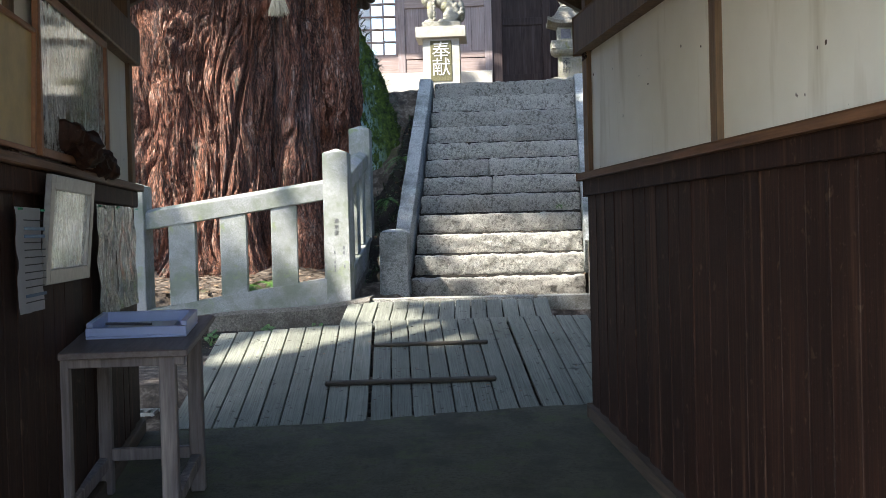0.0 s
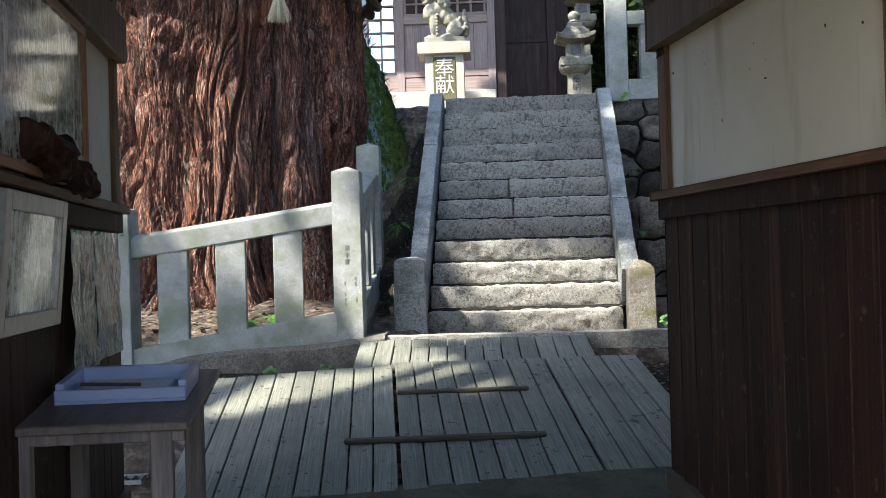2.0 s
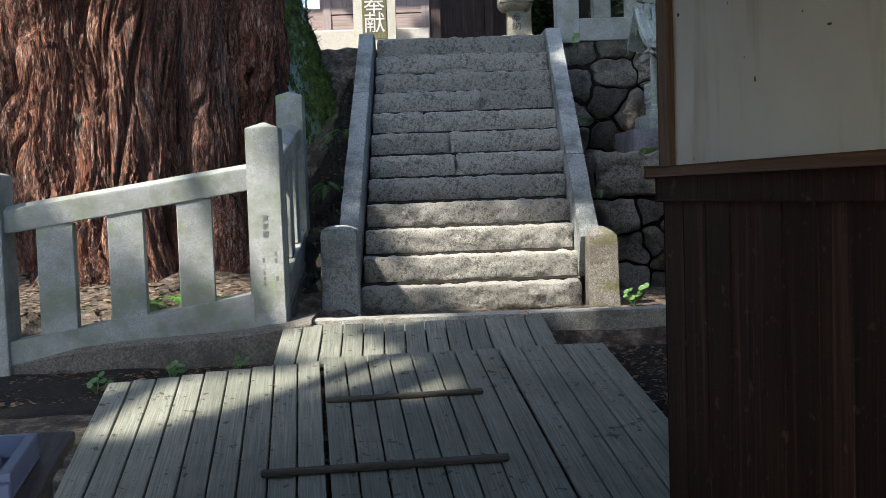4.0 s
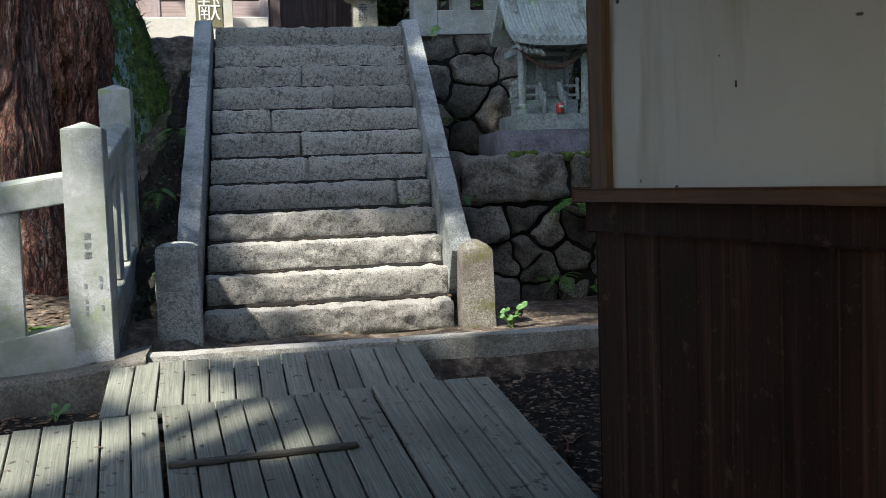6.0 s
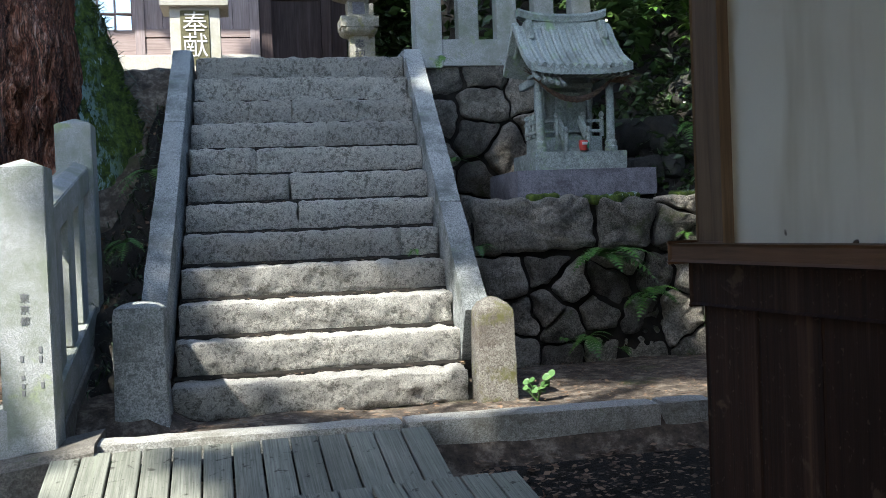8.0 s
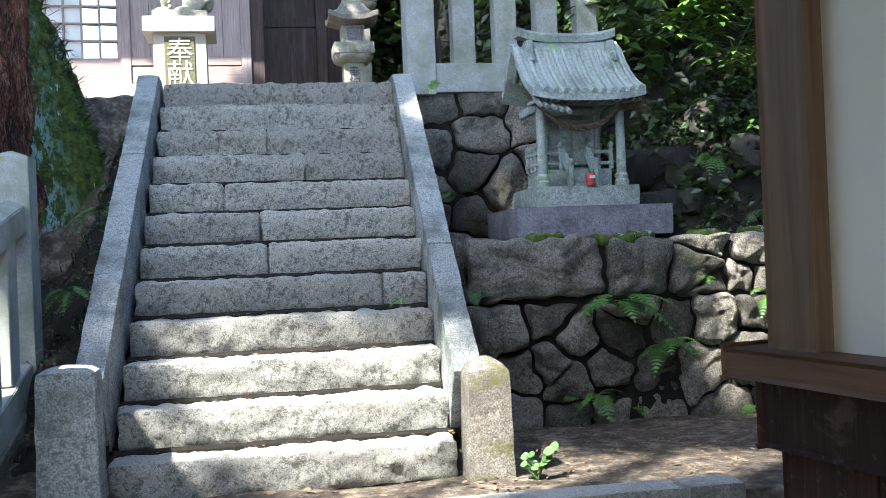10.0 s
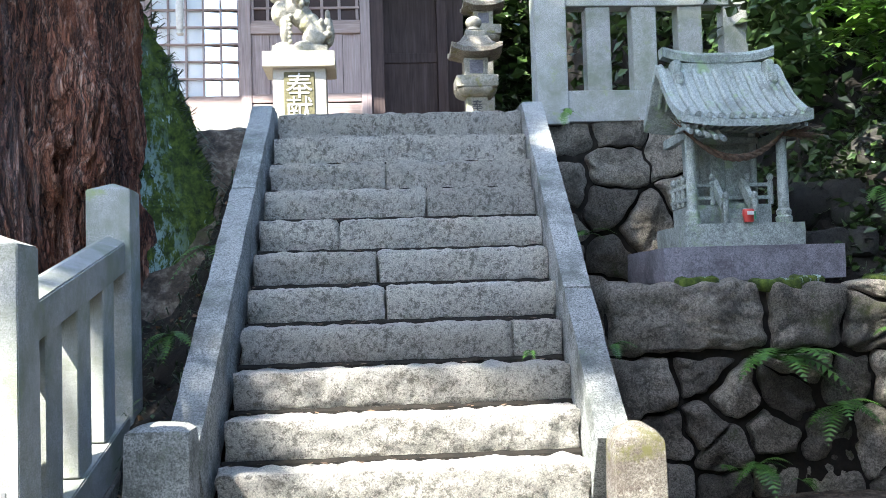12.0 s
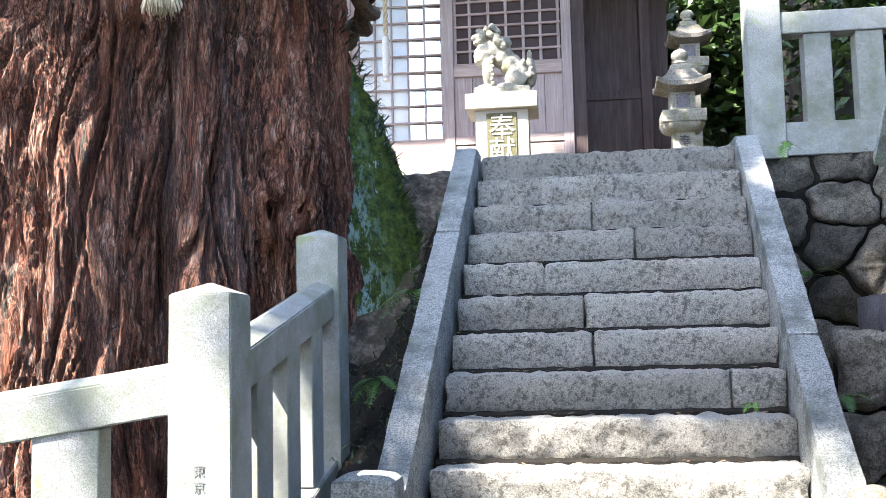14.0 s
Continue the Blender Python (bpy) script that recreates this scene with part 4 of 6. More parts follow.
def build_shade_tree():
    """An added, unseen tree; gaps cut in its crown shape the sun flecks."""
    rnd = random.Random(21)
    tree = root("forest_tree", "added unseen evergreen behind the passage, crown gaps cut for sun flecks", "tree", pose(-9.5, 0.5, -0.9), "forest trees")
    bm = bmesh.new()
    tube(bm, [(0, 0, 0), (0.1, 0.1, 6), (0.2, 0.2, 12), (0.2, 0.3, 19)], [0.42, 0.34, 0.24, 0.05], 18)
    part("trunk", bm, BARK, tree, smooth=True)
    bm = bmesh.new()
    lit = ((-0.42, 8.56, -0.2, 0.18, 0.25), (-0.10, 8.54, -0.2, 0.21, 0.25), (-0.77, 8.50, -0.2, 0.15, 0.13), (-1.27, 8.38, -0.2, 0.36, 0.24), (-1.70, 8.00, -0.2, 0.26, 0.20), (-0.60, 9.22, -0.05, 0.34, 0.22), (-0.35, 9.85, 0.0, 0.6, 0.12),
           (0.66, 11.0, 0.5, 0.80, 0.46), (0.90, 10.65, 0.2, 0.72, 0.30), (1.30, 10.22, -0.05, 0.7, 0.24), (2.35, 10.55, -0.05, 0.6, 0.30), (1.50, 10.5, 0.5, 0.16, 0.14), (-0.50, 10.4, 0.55, 0.2, 0.14),
           (-0.98, 9.78, 0.75, 0.26, 0.55), (-1.9, 9.6, 0.95, 0.9, 0.16), (-0.99, 10.7, 0.8, 0.16, 0.66), (-2.2, 10.75, 0.1, 1.4, 0.6), (-3.05, 11.6, 1.5, 0.75, 1.0), (-3.1, 11.6, 2.7, 0.7, 0.6), (-2.9, 8.3, -0.4, 0.6, 0.4),
           (4.0, 11.75, 0.2, 0.54, 0.5), (3.60, 12.45, 2.75, 0.42, 0.38), (1.95, 13.0, 1.9, 0.16, 0.16), (2.35, 13.3, 1.75, 0.2, 0.16))
    for _ in range(12500):
        zc = rnd.uniform(14.0, 16.5)
        tx, ty, tz = rnd.uniform(-4.5, 5.6), rnd.uniform(6.0, 15.2), 0.6
        open_here = False
        for lx, ly, lz, rx, ry in lit:
            k = (tz - lz) / TO_SUN.z
            qx, qy = tx - TO_SUN.x * k, ty - TO_SUN.y * k
            e = ((qx - lx) / (rx + 0.2)) ** 2 + ((qy - ly) / (ry + 0.2)) ** 2
            if e < 1 + 0.5 * noise.noise(Vector((qx * 3, qy * 3, lx))):
                open_here = True
        if open_here or noise.noise(Vector((tx * 1.3, ty * 1.3, 7))) > 0.66:
            continue
        k = (zc - tz) / TO_SUN.z
        p = Vector((tx + TO_SUN.x * k, ty + TO_SUN.y * k, zc)) - Vector((-9.5, 0.5, -0.9))
        for _ in range(4):
            one_leaf(bm, p + Vector((rnd.gauss(0, 0.05), rnd.gauss(0, 0.05), rnd.gauss(0, 0.05))), rnd.uniform(0.18, 0.27), rnd, 2.0, 1.4)
    part("crown", bm, LEAF, tree, "dark green evergreen crown")
    for k in range(12):
        a = k * 0.53
        bm = bmesh.new()
        e = Vector((math.cos(a) * rnd.uniform(3, 6), math.sin(a) * rnd.uniform(3, 6), 15.5))
        tube(bm, [(0.2, 0.2, 10 + k * 0.3), (e.x * 0.5, e.y * 0.5, 13.8), tuple(e)], [0.12, 0.08, 0.02], 8)
        part("limb", bm, BARK, tree)


build_shade_tree()
build_crown()


def build_moss_root():
    bm = bmesh.new()
    n, m = 110, 90
    rings = []
    for j in range(m + 1):
        s = j / m
        z = 1.0 + 2.9 * s
        ring = []
        for i in range(n):
            a = 2 * math.pi * i / n
            r = 1.10 - 0.80 * s + 0.05 * math.sin(s * 6)
            p = Vector((math.cos(a), math.sin(a), z))
            r += 0.06 * noise.noise(p * 2.2) + 0.07 * noise.noise(p * 6) + 0.03 * noise.noise(p * 15)
            ring.append(bm.verts.new((-1.56 - 0.15 * s + r * math.cos(a), 13.5 + r * 0.45 * math.sin(a), z)))
        rings.append(ring)
    for a, b in zip(rings, rings[1:]):
        for i in range(n):
            bm.faces.new((a[i], a[(i + 1) % n], b[(i + 1) % n], b[i]))
    bm.faces.new(rings[-1])
    ob = tagged(part("mossy_root", bm, MOSS, smooth=True), "mossy green root buttress beside the cedar", "tree root")
    # blades along its ridge
    rnd = random.Random(8)
    bm = bmesh.new()
    for k in range(260):
        s = rnd.random()
        base = Vector((-1.56 - 0.15 * s + (1.10 - 0.80 * s) * 0.95, 13.4 + rnd.uniform(-0.2, 0.2), 1.2 + 2.7 * s))
        d = Vector((rnd.uniform(0.1, 0.5), rnd.uniform(-0.3, 0.1), rnd.uniform(-0.1, 0.35))).normalized()
        blade(bm, base, d, rnd.uniform(0.09, 0.2), 0.009)
    tagged(part("grass_blades", bm, GRASS), "dark green grass blades growing on the mossy root", "grass", kind="stuff")


def blade(bm, base, d, length, w):
    side = d.cross(Vector((0, 0, 1))).normalized() * w
    tip = base + d * length - Vector((0, 0, length * 0.35))
    mid = base + d * length * 0.55 + Vector((0, 0, length * 0.08))
    a, b = bm.verts.new(base + side), bm.verts.new(base - side)
    c, e = bm.verts.new(mid + side * 0.7), bm.verts.new(mid - side * 0.7)
    t = bm.verts.new(tip)
    bm.faces.new((a, b, e, c))
    bm.faces.new((c, e, t))


build_moss_root()


# ---- retaining walls ----
LOWER_STONES = ((2.96, 1.01), (3.31, 1.11), (3.26, 0.95), (3.74, 1.03), (4.15, 1.07), (1.94, 0.58), (2.21, 0.63), (2.39, 0.48), (2.24, 0.33), (2.03, 0.27), (2.34, 0.2), (2.62, 0.29), (2.72, 0.49), (2.83, 0.71), (3.07, 0.56), (3.37, 0.75), (3.59, 0.79), (3.42, 0.57), (3.67, 0.6), (3.81, 0.81), (3.97, 0.7), (2.99, 0.22), (3.26, 0.23), (3.61, 0.36), (3.43, -0.07), (2.94, -0.05), (2.36, -0.05), (1.99, 0.02), (2.63, -0.02), (3.84, 0.27), (3.85, -0.1), (4.12, -0.01), (4.11, 0.31), (4.01, 0.51), (4.45, 0.9), (4.6, 0.45), (4.4, 0.05), (4.95, 0.7), (5.0, 0.2))


def rubble_wall(name, x0, x1, z0, z1, y, step, seed, label, m=None, back=0.3, big=None):
    w = root(name, label, "stone wall", m, kind="structure")
    part("core", boxm(x0 + 0.03, x1 - 0.03, 0.055, back, z0 - 0.1, z1 - 0.06), SHADED_EARTH, w)
    polys = []
    rnd = random.Random(seed)
    if big:
        polys.append([Vector(p) for p in ((big[0], big[2]), (big[1], big[2] + 0.03), (big[1] - 0.03, big[3]), (big[0] + 0.02, big[3]))])
        top = [q for q in LOWER_STONES if q[1] > big[2]]
        polys += cells_round(top, big[1], x1, big[2], z1)
        polys += cells_round([q for q in LOWER_STONES if q[1] <= big[2]], x0, x1, z0, big[2])
    else:
        polys = cells(x0, x1, z0, z1, step, seed)
    for i, p in enumerate(polys):
        c = sum(p, Vector((0, 0))) / len(p)
        # lower wall: paler copy where sun falls, darker in shade; others at random
        pale_one = (big and (i == 0 or c.x < 2.1 or (c.x > 3.5 and c.y > 0.8) or c.x > 3.78)) or rnd.random() < (0.22 if big else 0.6)
        part("stone", cell_stone(p, rnd.choice((0.003, 0.006, 0.012, 0.026)), 0.16, seed + i * 1.37), RUBBLE if pale_one else DARKRUBBLE, w, m=pose(0, rnd.uniform(-0.035, 0.05), 0), smooth=True)
    return w


lower_wall = rubble_wall("wall_lower_terrace", 1.66, 5.2, -0.35, 1.16, 0, 0.31, 4, "dry rubble stone wall with ferns in its joints", pose(0, 11.86, 0), 0.8, (1.66, 2.62, 0.74, 1.16))
rubble_wall("wall_lower_return", -0.05, 1.74, -0.1, 1.14, 0, 0.34, 14, "end of the dry rubble stone wall", pose(1.68, 13.7, 0, 0, 0, -90))
rubble_wall("wall_upper_terrace", 1.70, 3.3, 0.9, 2.45, 0, 0.34, 31, "rubble stone wall under the upper stone fence", pose(0, 13.72, 0))
rubble_wall("wall_upper_left", -1.6, -0.48, 1.2, 2.44, 0, 0.4, 41, "dark rubble wall beside the stairs head", pose(0, 13.85, 0))


def build_moss_cushions():
    rnd = random.Random(61)
    for x, y, z, w in ((2.70, 11.93, 1.13, 0.17), (2.92, 12.0, 1.15, 0.12), (3.36, 11.95, 1.14, 0.14), (2.25, 11.98, 1.15, 0.16), (3.75, 12.0, 1.15, 0.12)):
        bm = rough_block(w * 1.6, w, 0.07, 0.025, 0.03, 0.016, x * 3, 14)
        tagged(part("moss_cushion", bm, MOSS, m=pose(x, y, z, 0, 0, rnd.uniform(-20, 20)), smooth=True), "green moss cushion on top of the rubble wall", "moss", "moss on the wall")


build_moss_cushions()


# ---- upper stone fence ----
def build_upper_fence():
    f = root("stone_fence", "tall pale granite fence on the terrace edge", "stone fence")
    y = 13.72
    part("post", boxm(1.645, 1.885, y - 0.02, y + 0.22, 2.40, 4.3, bev=0.006), FENCE, f)
    part("bottom_rail", boxm(1.885, 3.3, y + 0.0, y + 0.2, 2.42, 2.66, bev=0.006), FENCE, f)
    part("rail", boxm(1.885, 3.3, y + 0.0, y + 0.17, 3.31, 3.47, bev=0.006), FENCE, f)
    for k in range(4):
        x = 2.045 + 0.36 * k
        part("baluster", boxm(x, x + 0.19, y + 0.02, y + 0.17, 2.66, 3.31, bev=0.006), FENCE, f)


build_upper_fence()


# ---- things in the passage ----
def build_table():
    t = root("side_table", "small weathered wooden table with worn legs", "table", pose(-0.859, 4.868, 0.0, 0, 0, 7.5))
    w, d = 0.60, 0.82

    def top_z(y):
        return 0.123 + 0.1 * y

    bm = boxm(-w - 0.02, 0.0, 0.0, d, -0.03, 0.0, bev=0.005)
    for v in bm.verts:
        v.co.z += top_z(v.co.y)
    part("tabletop", bm, TABLETOP, t)
    for y in (0.05, d - 0.09):
        bm = boxm(-w + 0.02, -0.02, y - 0.012, y + 0.012, -0.075, -0.031, bev=0.004)
        for v in bm.verts:
            v.co.z += top_z(y)
        part("apron", bm, TABLE, t)
    for x in (-w + 0.02, -0.13):
        for y in (0.03, d - 0.10):
            bm = boxm(x, x + 0.07, y, y + 0.06, floor_z(4.868 + y) - 0.0, top_z(y) - 0.031, bev=0.005)
            part("leg", bm, TABLE, t)
    for x in (-w + 0.03, -0.12):
        bm = boxm(x, x + 0.045, 0.08, d - 0.1, 0, 0.06, bev=0.004)
        for v in bm.verts:
            v.co.z += floor_z(4.868 + v.co.y) + 0.13
        part("stretcher", bm, TABLE, t)
    part("stretcher", boxm(-w + 0.07, -0.12, d - 0.09, d - 0.05, -0.50, -0.44, bev=0.004), TABLE, t)
    part("stretcher", boxm(-w + 0.07, -0.12, 0.045, 0.085, -0.66, -0.60, bev=0.004), TABLE, t)
    # tray on it
    tr = root("plastic_tray", "pale blue plastic pamphlet tray on the table", "tray", pose(-0.859, 4.868, 0.0, 0, 0, 7.5))
    x0, x1, y0, y1 = -0.50, -0.05, 0.28, 0.60
    for nm, a in (("tray_floor", (x0, x1, y0, y1, 0.0, 0.012)), ("tray_side", (x0, x1, y0, y0 + 0.02, 0.012, 0.05)), ("tray_side", (x0, x1, y1 - 0.02, y1, 0.012, 0.07)),
                  ("tray_side", (x0, x0 + 0.03, y0 + 0.02, y1 - 0.02, 0.012, 0.07)), ("tray_side", (x1 - 0.03, x1, y0 + 0.02, y1 - 0.02, 0.012, 0.07))):
        bm = boxm(*a, bev=0.003)
        for v in bm.verts:
            v.co.z += top_z(v.co.y) + 0.001
        part(nm, bm, TRAY, tr)
    bm = boxm(x0 + 0.06, x1 - 0.08, y0 + 0.06, y1 - 0.06, 0.014, 0.03, bev=0.003)
    for v in bm.verts:
        v.co.z += top_z(v.co.y)
    part("pamphlet", bm, PAPER, tr)
    pen = bmesh.new()
    tube(pen, [(x0 + 0.08, y0 + 0.05, 0.062), (x1 - 0.16, y0 + 0.03, 0.058)], 0.006, 8)
    for v in pen.verts:
        v.co.z += top_z(v.co.y)
    part("pen", pen, INK, tr)


build_table()


def wall_frame(ob_name, y0, y1, z0, z1, lean, frame_mat, face_mat, label, cat, bw=0.022, th=0.025):
    """A framed sheet on the west wall, in the passage's own axes."""
    m = PW @ pose(LEFT + 0.014 if z1 > 0.95 else LEFT + 0.016, 0, z0, 0, lean, 0)
    f = root(ob_name, label, cat, m)
    h = z1 - z0
    part("sheet", boxm(0.004, 0.010, y0 + bw, y1 - bw, bw, h - bw), face_mat, f)
    for a in ((y0, y0 + bw, 0, h), (y1 - bw, y1, 0, h), (y0 + bw, y1 - bw, 0, bw), (y0 + bw, y1 - bw, h - bw, h)):
        part("frame_bar", boxm(0.0, th, a[0], a[1], a[2], a[3], bev=0.003), frame_mat, f)
    return f


def wall_sheet(y0, y1, z0, z1, label, lines=True, film=True):
    m = PW @ pose(LEFT + 0.022, 0, 0)
    f = root("paper_notice", label, "notice", m, "notices pinned to the boards")
    bm = bmesh.new()
    n, k = 10, 14
    grid = [[bm.verts.new((0.012 + 0.014 * noise.noise(Vector((i * 0.5, j * 0.35, y0 * 9))) + 0.03 * (j / k) ** 4 * 0.3, y0 + (y1 - y0) * i / n, z1 + (z0 - z1) * j / k)) for i in range(n + 1)] for j in range(k + 1)]
    for a, b in zip(grid, grid[1:]):
        for i in range(n):
            bm.faces.new((a[i], a[i + 1], b[i + 1], b[i]))
    bmesh.ops.solidify(bm, geom=bm.faces[:], thickness=0.0015)
    part("sheet", bm, FILM if film else PAPER, f, smooth=True)
    if lines:
        for j in range(12):
            z = z1 - (z1 - z0) * (0.12 + 0.07 * j)
            big = j in (1, 2, 10)
            part("print_line", boxm(0.034, 0.0355, y0 + 0.02, y1 - (0.02 if j % 3 else 0.05), z - (0.012 if big else 0.004), z), BLUEINK if big else INK, f)
    for y in (y0 + 0.01, y1 - 0.01):
        part("pin", boxm(0.02, 0.034, y - 0.008, y + 0.008, z1 - 0.012, z1 - 0.004), GREEN, f)
    return f


wall_frame("picture_frame", -1.84, -0.56, 0.94, 1.62, 0, REDWOOD, FILM, "tall reddish frame with crinkled film over an old print", "framed notice", 0.035)
wall_frame("picture_frame", -2.68, -1.92, 0.94, 1.42, 2, REDWOOD, OLDPAPER, "dark frame holding a yellowed handwritten sheet", "framed notice", 0.02)
wall_frame("picture_frame", -1.86, -1.12, 0.43, 0.87, 5, SILVER, FILM, "silver frame with a crinkled plastic cover leaning from the boards", "framed notice", 0.06)
wall_sheet(-2.20, -1.89, 0.34, 0.73, "white printed notice pinned to the dark boards", True, False)
wall_sheet(-0.90, -0.48, 0.22, 0.775, "notice under shiny plastic film pinned to boards", False)
wall_sheet(-0.47, 0.07, 0.23, 0.78, "notice under shiny plastic film pinned to boards", False)


def build_driftwood():
    bm = rough_block(0.12, 1.12, 0.13, 0.025, 0.05, 0.06, 4.2, 11.0)
    for v in bm.verts:
        f = v.co.y / 0.56
        v.co.z += 0.03 * f * f
        v.co *= 1.0 - 0.15 * abs(f)
    tagged(part("gnarled_wood", bm, BOARD, m=PW @ pose(LEFT + 0.04, -1.05, 0.995, -5, 0, 2), smooth=True), "gnarled dark piece of wood lying on the ledge", "wood piece")


build_driftwood()


def build_grate():
    g = root("drain_grate", "galvanised steel drain grating beside the ramp", "grating", pose(-1.85, 6.98, -0.525, 0, 0, 6))
    for k in range(9):
        part("bar", boxm(-0.3 + k * 0.05, -0.292 + k * 0.05, -0.1, 0.22, 0, 0.02), STEEL, g)
    for y in (-0.1, 0.06, 0.21):
        part("cross_bar", boxm(-0.31, 0.12, y, y + 0.012, 0.002, 0.024), STEEL, g)


build_grate()


# ---- rope on the cedar ----
def build_tree_rope():
    r = root("sacred_rope", "thick straw rope with a tassel round the cedar", "rope")
    bm = bmesh.new()
    n = 160
    for ph in (0, math.pi):
        pts = []
        for k in range(n + 1):
            a = 2 * math.pi * k / n
            tw = k * 0.5 + ph
            rad = 1.58 + 0.045 * math.cos(tw)
            pts.append((-2.62 + rad * math.cos(a), 13.05 + rad * math.sin(a), 3.56 + 0.045 * math.sin(tw)))
        tube(bm, pts, 0.055, 8, False)
    part("strand", bm, STRAW, r, smooth=True)
    bm = bmesh.new()
    rnd = random.Random(2)
    for _ in range(170):
        a, q = rnd.uniform(0, 6.283), rnd.random()
        tube(bm, [(-1.80 + 0.03 * math.cos(a), 11.44 + 0.03 * math.sin(a), 3.54), (-1.80 + 0.05 * q * math.cos(a), 11.38 + 0.05 * q * math.sin(a), 3.16), (-1.80 + 0.12 * q * math.cos(a), 11.38 + 0.10 * q * math.sin(a), 2.93 + rnd.uniform(0, 0.04))], [0.005, 0.005, 0.003], 4, False)
    part("tassel", bm, WHEAT, r, "pale straw tassel")


WHEAT = plain("pale_straw", (0.55, 0.47, 0.33), 0.9, 0, 60, 0.4)
build_tree_rope()


# ---- small stone shrine ----
def build_shrine():
    tagged(part("shrine_plinth", rough_block(1.11, 0.86, 0.21, 0.07, 0.012, 0.003, 2.0), PLINTH, m=pose(2.625, 12.45, 1.265), smooth=True), "violet-grey stone plinth on the lower terrace", "plinth")
    s = root("stone_shrine", "small pale-green stone shrine with a curved tiled roof", "shrine", pose(2.61, 12.42, 1.37))
    part("base", rough_block(0.74, 0.62, 0.14, 0.05, 0.008, 0.003, 5.0), SHRINE, s, m=pose(0, 0, 0.07), smooth=True)
    # columns
    for x in (-0.30, 0.27):
        bm = bmesh.new()
        lathe(bm, [(0.046, 0.14), (0.05, 0.155), (0.05, 0.175), (0.040, 0.185), (0.045, 0.195), (0.045, 0.215), (0.034, 0.228), (0.031, 0.5), (0.032, 0.74)], 18, (x, -0.235, 0))
        part("column", bm, SHRINE, s, smooth=True)
    # cella
    part("platform", boxm(-0.27, 0.25, -0.10, 0.26, 0.14, 0.27, bev=0.006), SHRINE, s)
    part("cella", boxm(-0.20, 0.18, 0.0, 0.24, 0.27, 0.80, bev=0.005), SHRINE, s)
    for x0, x1 in ((-0.10, -0.012), (-0.008, 0.08)):
        part("door_leaf", boxm(x0, x1, -0.016, -0.004, 0.33, 0.60, bev=0.003), SHRINE, s)
    for a in ((-0.125, 0.105, 0.60, 0.625), (-0.125, 0.105, 0.305, 0.33)):
        part("door_rail", boxm(a[0], a[1], -0.022, -0.002, a[2], a[3], bev=0.003), SHRINE, s)
    for x in (-0.215, 0.165):
        bm = bmesh.new()
        tube(bm, [(x + 0.015, -0.005, 0.27), (x + 0.015, -0.005, 0.78)], 0.022, 12)
        part("corner_pillar", bm, SHRINE, s, smooth=True)
    part("lintel", boxm(-0.24, 0.21, -0.03, 0.0, 0.66, 0.70, bev=0.004), SHRINE, s)
    part("beam", boxm(-0.36, 0.33, -0.265, -0.205, 0.70, 0.755, bev=0.005), SHRINE, s)
    for x in (-0.335, 0.29):
        part("tie_beam", boxm(x, x + 0.045, -0.24, 0.2, 0.66, 0.72, bev=0.005), SHRINE, s)
    # balustrade and stair rails
    for x0, x1 in ((-0.27, -0.12), (0.10, 0.25)):
        for z in (0.30, 0.38):
            part("balustrade_rail", boxm(x0, x1, -0.105, -0.075, z, z + 0.022, bev=0.003), SHRINE, s)
    for z in (0.30, 0.38):
        part("balustrade_rail", boxm(-0.285, -0.255, -0.10, 0.26, z, z + 0.022, bev=0.003), SHRINE, s)
    for x, y in ((-0.27, -0.09), (-0.12, -0.09), (0.10, -0.09), (0.25, -0.09), (-0.27, 0.02), (-0.27, 0.12), (-0.27, 0.22), (-0.10, -0.26), (0.08, -0.26)):
        bm = bmesh.new()
        zb = 0.14 if y < -0.2 else 0.27
        lathe(bm, [(0.018, zb), (0.018, zb + 0.14), (0.012, zb + 0.147), (0.021, zb + 0.158), (0.022, zb + 0.172), (0.014, zb + 0.188), (0.003, zb + 0.195)], 10, (x, y, 0))
        part("newel", bm, SHRINE, s, smooth=True)
    for x in (-0.10, 0.08):
        bar((x, -0.25, 0.275), (x, -0.08, 0.44), 0.03, 0.07, SHRINE, s, "stair_rail", 0.004)
    for k in range(4):
        part("step", boxm(-0.085, 0.065, -0.25 + k * 0.04, -0.10, 0.14 + k * 0.033, 0.173 + k * 0.033, bev=0.003), SHRINE, s)
    # roof: a curved slope long in front, ribbed
    roof = [(-0.47, 0.745), (-0.40, 0.775), (-0.30, 0.835), (-0.20, 0.915), (-0.11, 1.01), (-0.04, 1.10), (0.02, 1.15), (0.08, 1.10), (0.16, 1.0), (0.26, 0.89), (0.34, 0.82)]
    bm = bmesh.new()
    nx = 120
    top, bot = [], []
    for i in range(nx + 1):
        x = -0.42 + 0.80 * i / nx
        t = (x + 0.02) / 0.40
        lift = 0.035 * abs(t) ** 3
        rib = 0.0 if abs(t) < 0.94 else 0.014
        top.append([bm.verts.new((x, y, z + rib + lift * (0.4 + 0.6 * abs(y) / 0.47))) for y, z in roof])
        bot.append([bm.verts.new((x, y, z - 0.045 + lift * (0.4 + 0.6 * abs(y) / 0.47))) for y, z in roof])
    k = len(roof)
    for g, flip in ((top, False), (bot, True)):
        for a, b in zip(g, g[1:]):
            for j in range(k - 1):
                q = (a[j], b[j], b[j + 1], a[j + 1])
                bm.faces.new(q[::-1] if flip else q)
    for j in range(k - 1):
        bm.faces.new((top[0][j], top[0][j + 1], bot[0][j + 1], bot[0][j]))
        bm.faces.new((top[-1][j + 1], top[-1][j], bot[-1][j], bot[-1][j + 1]))
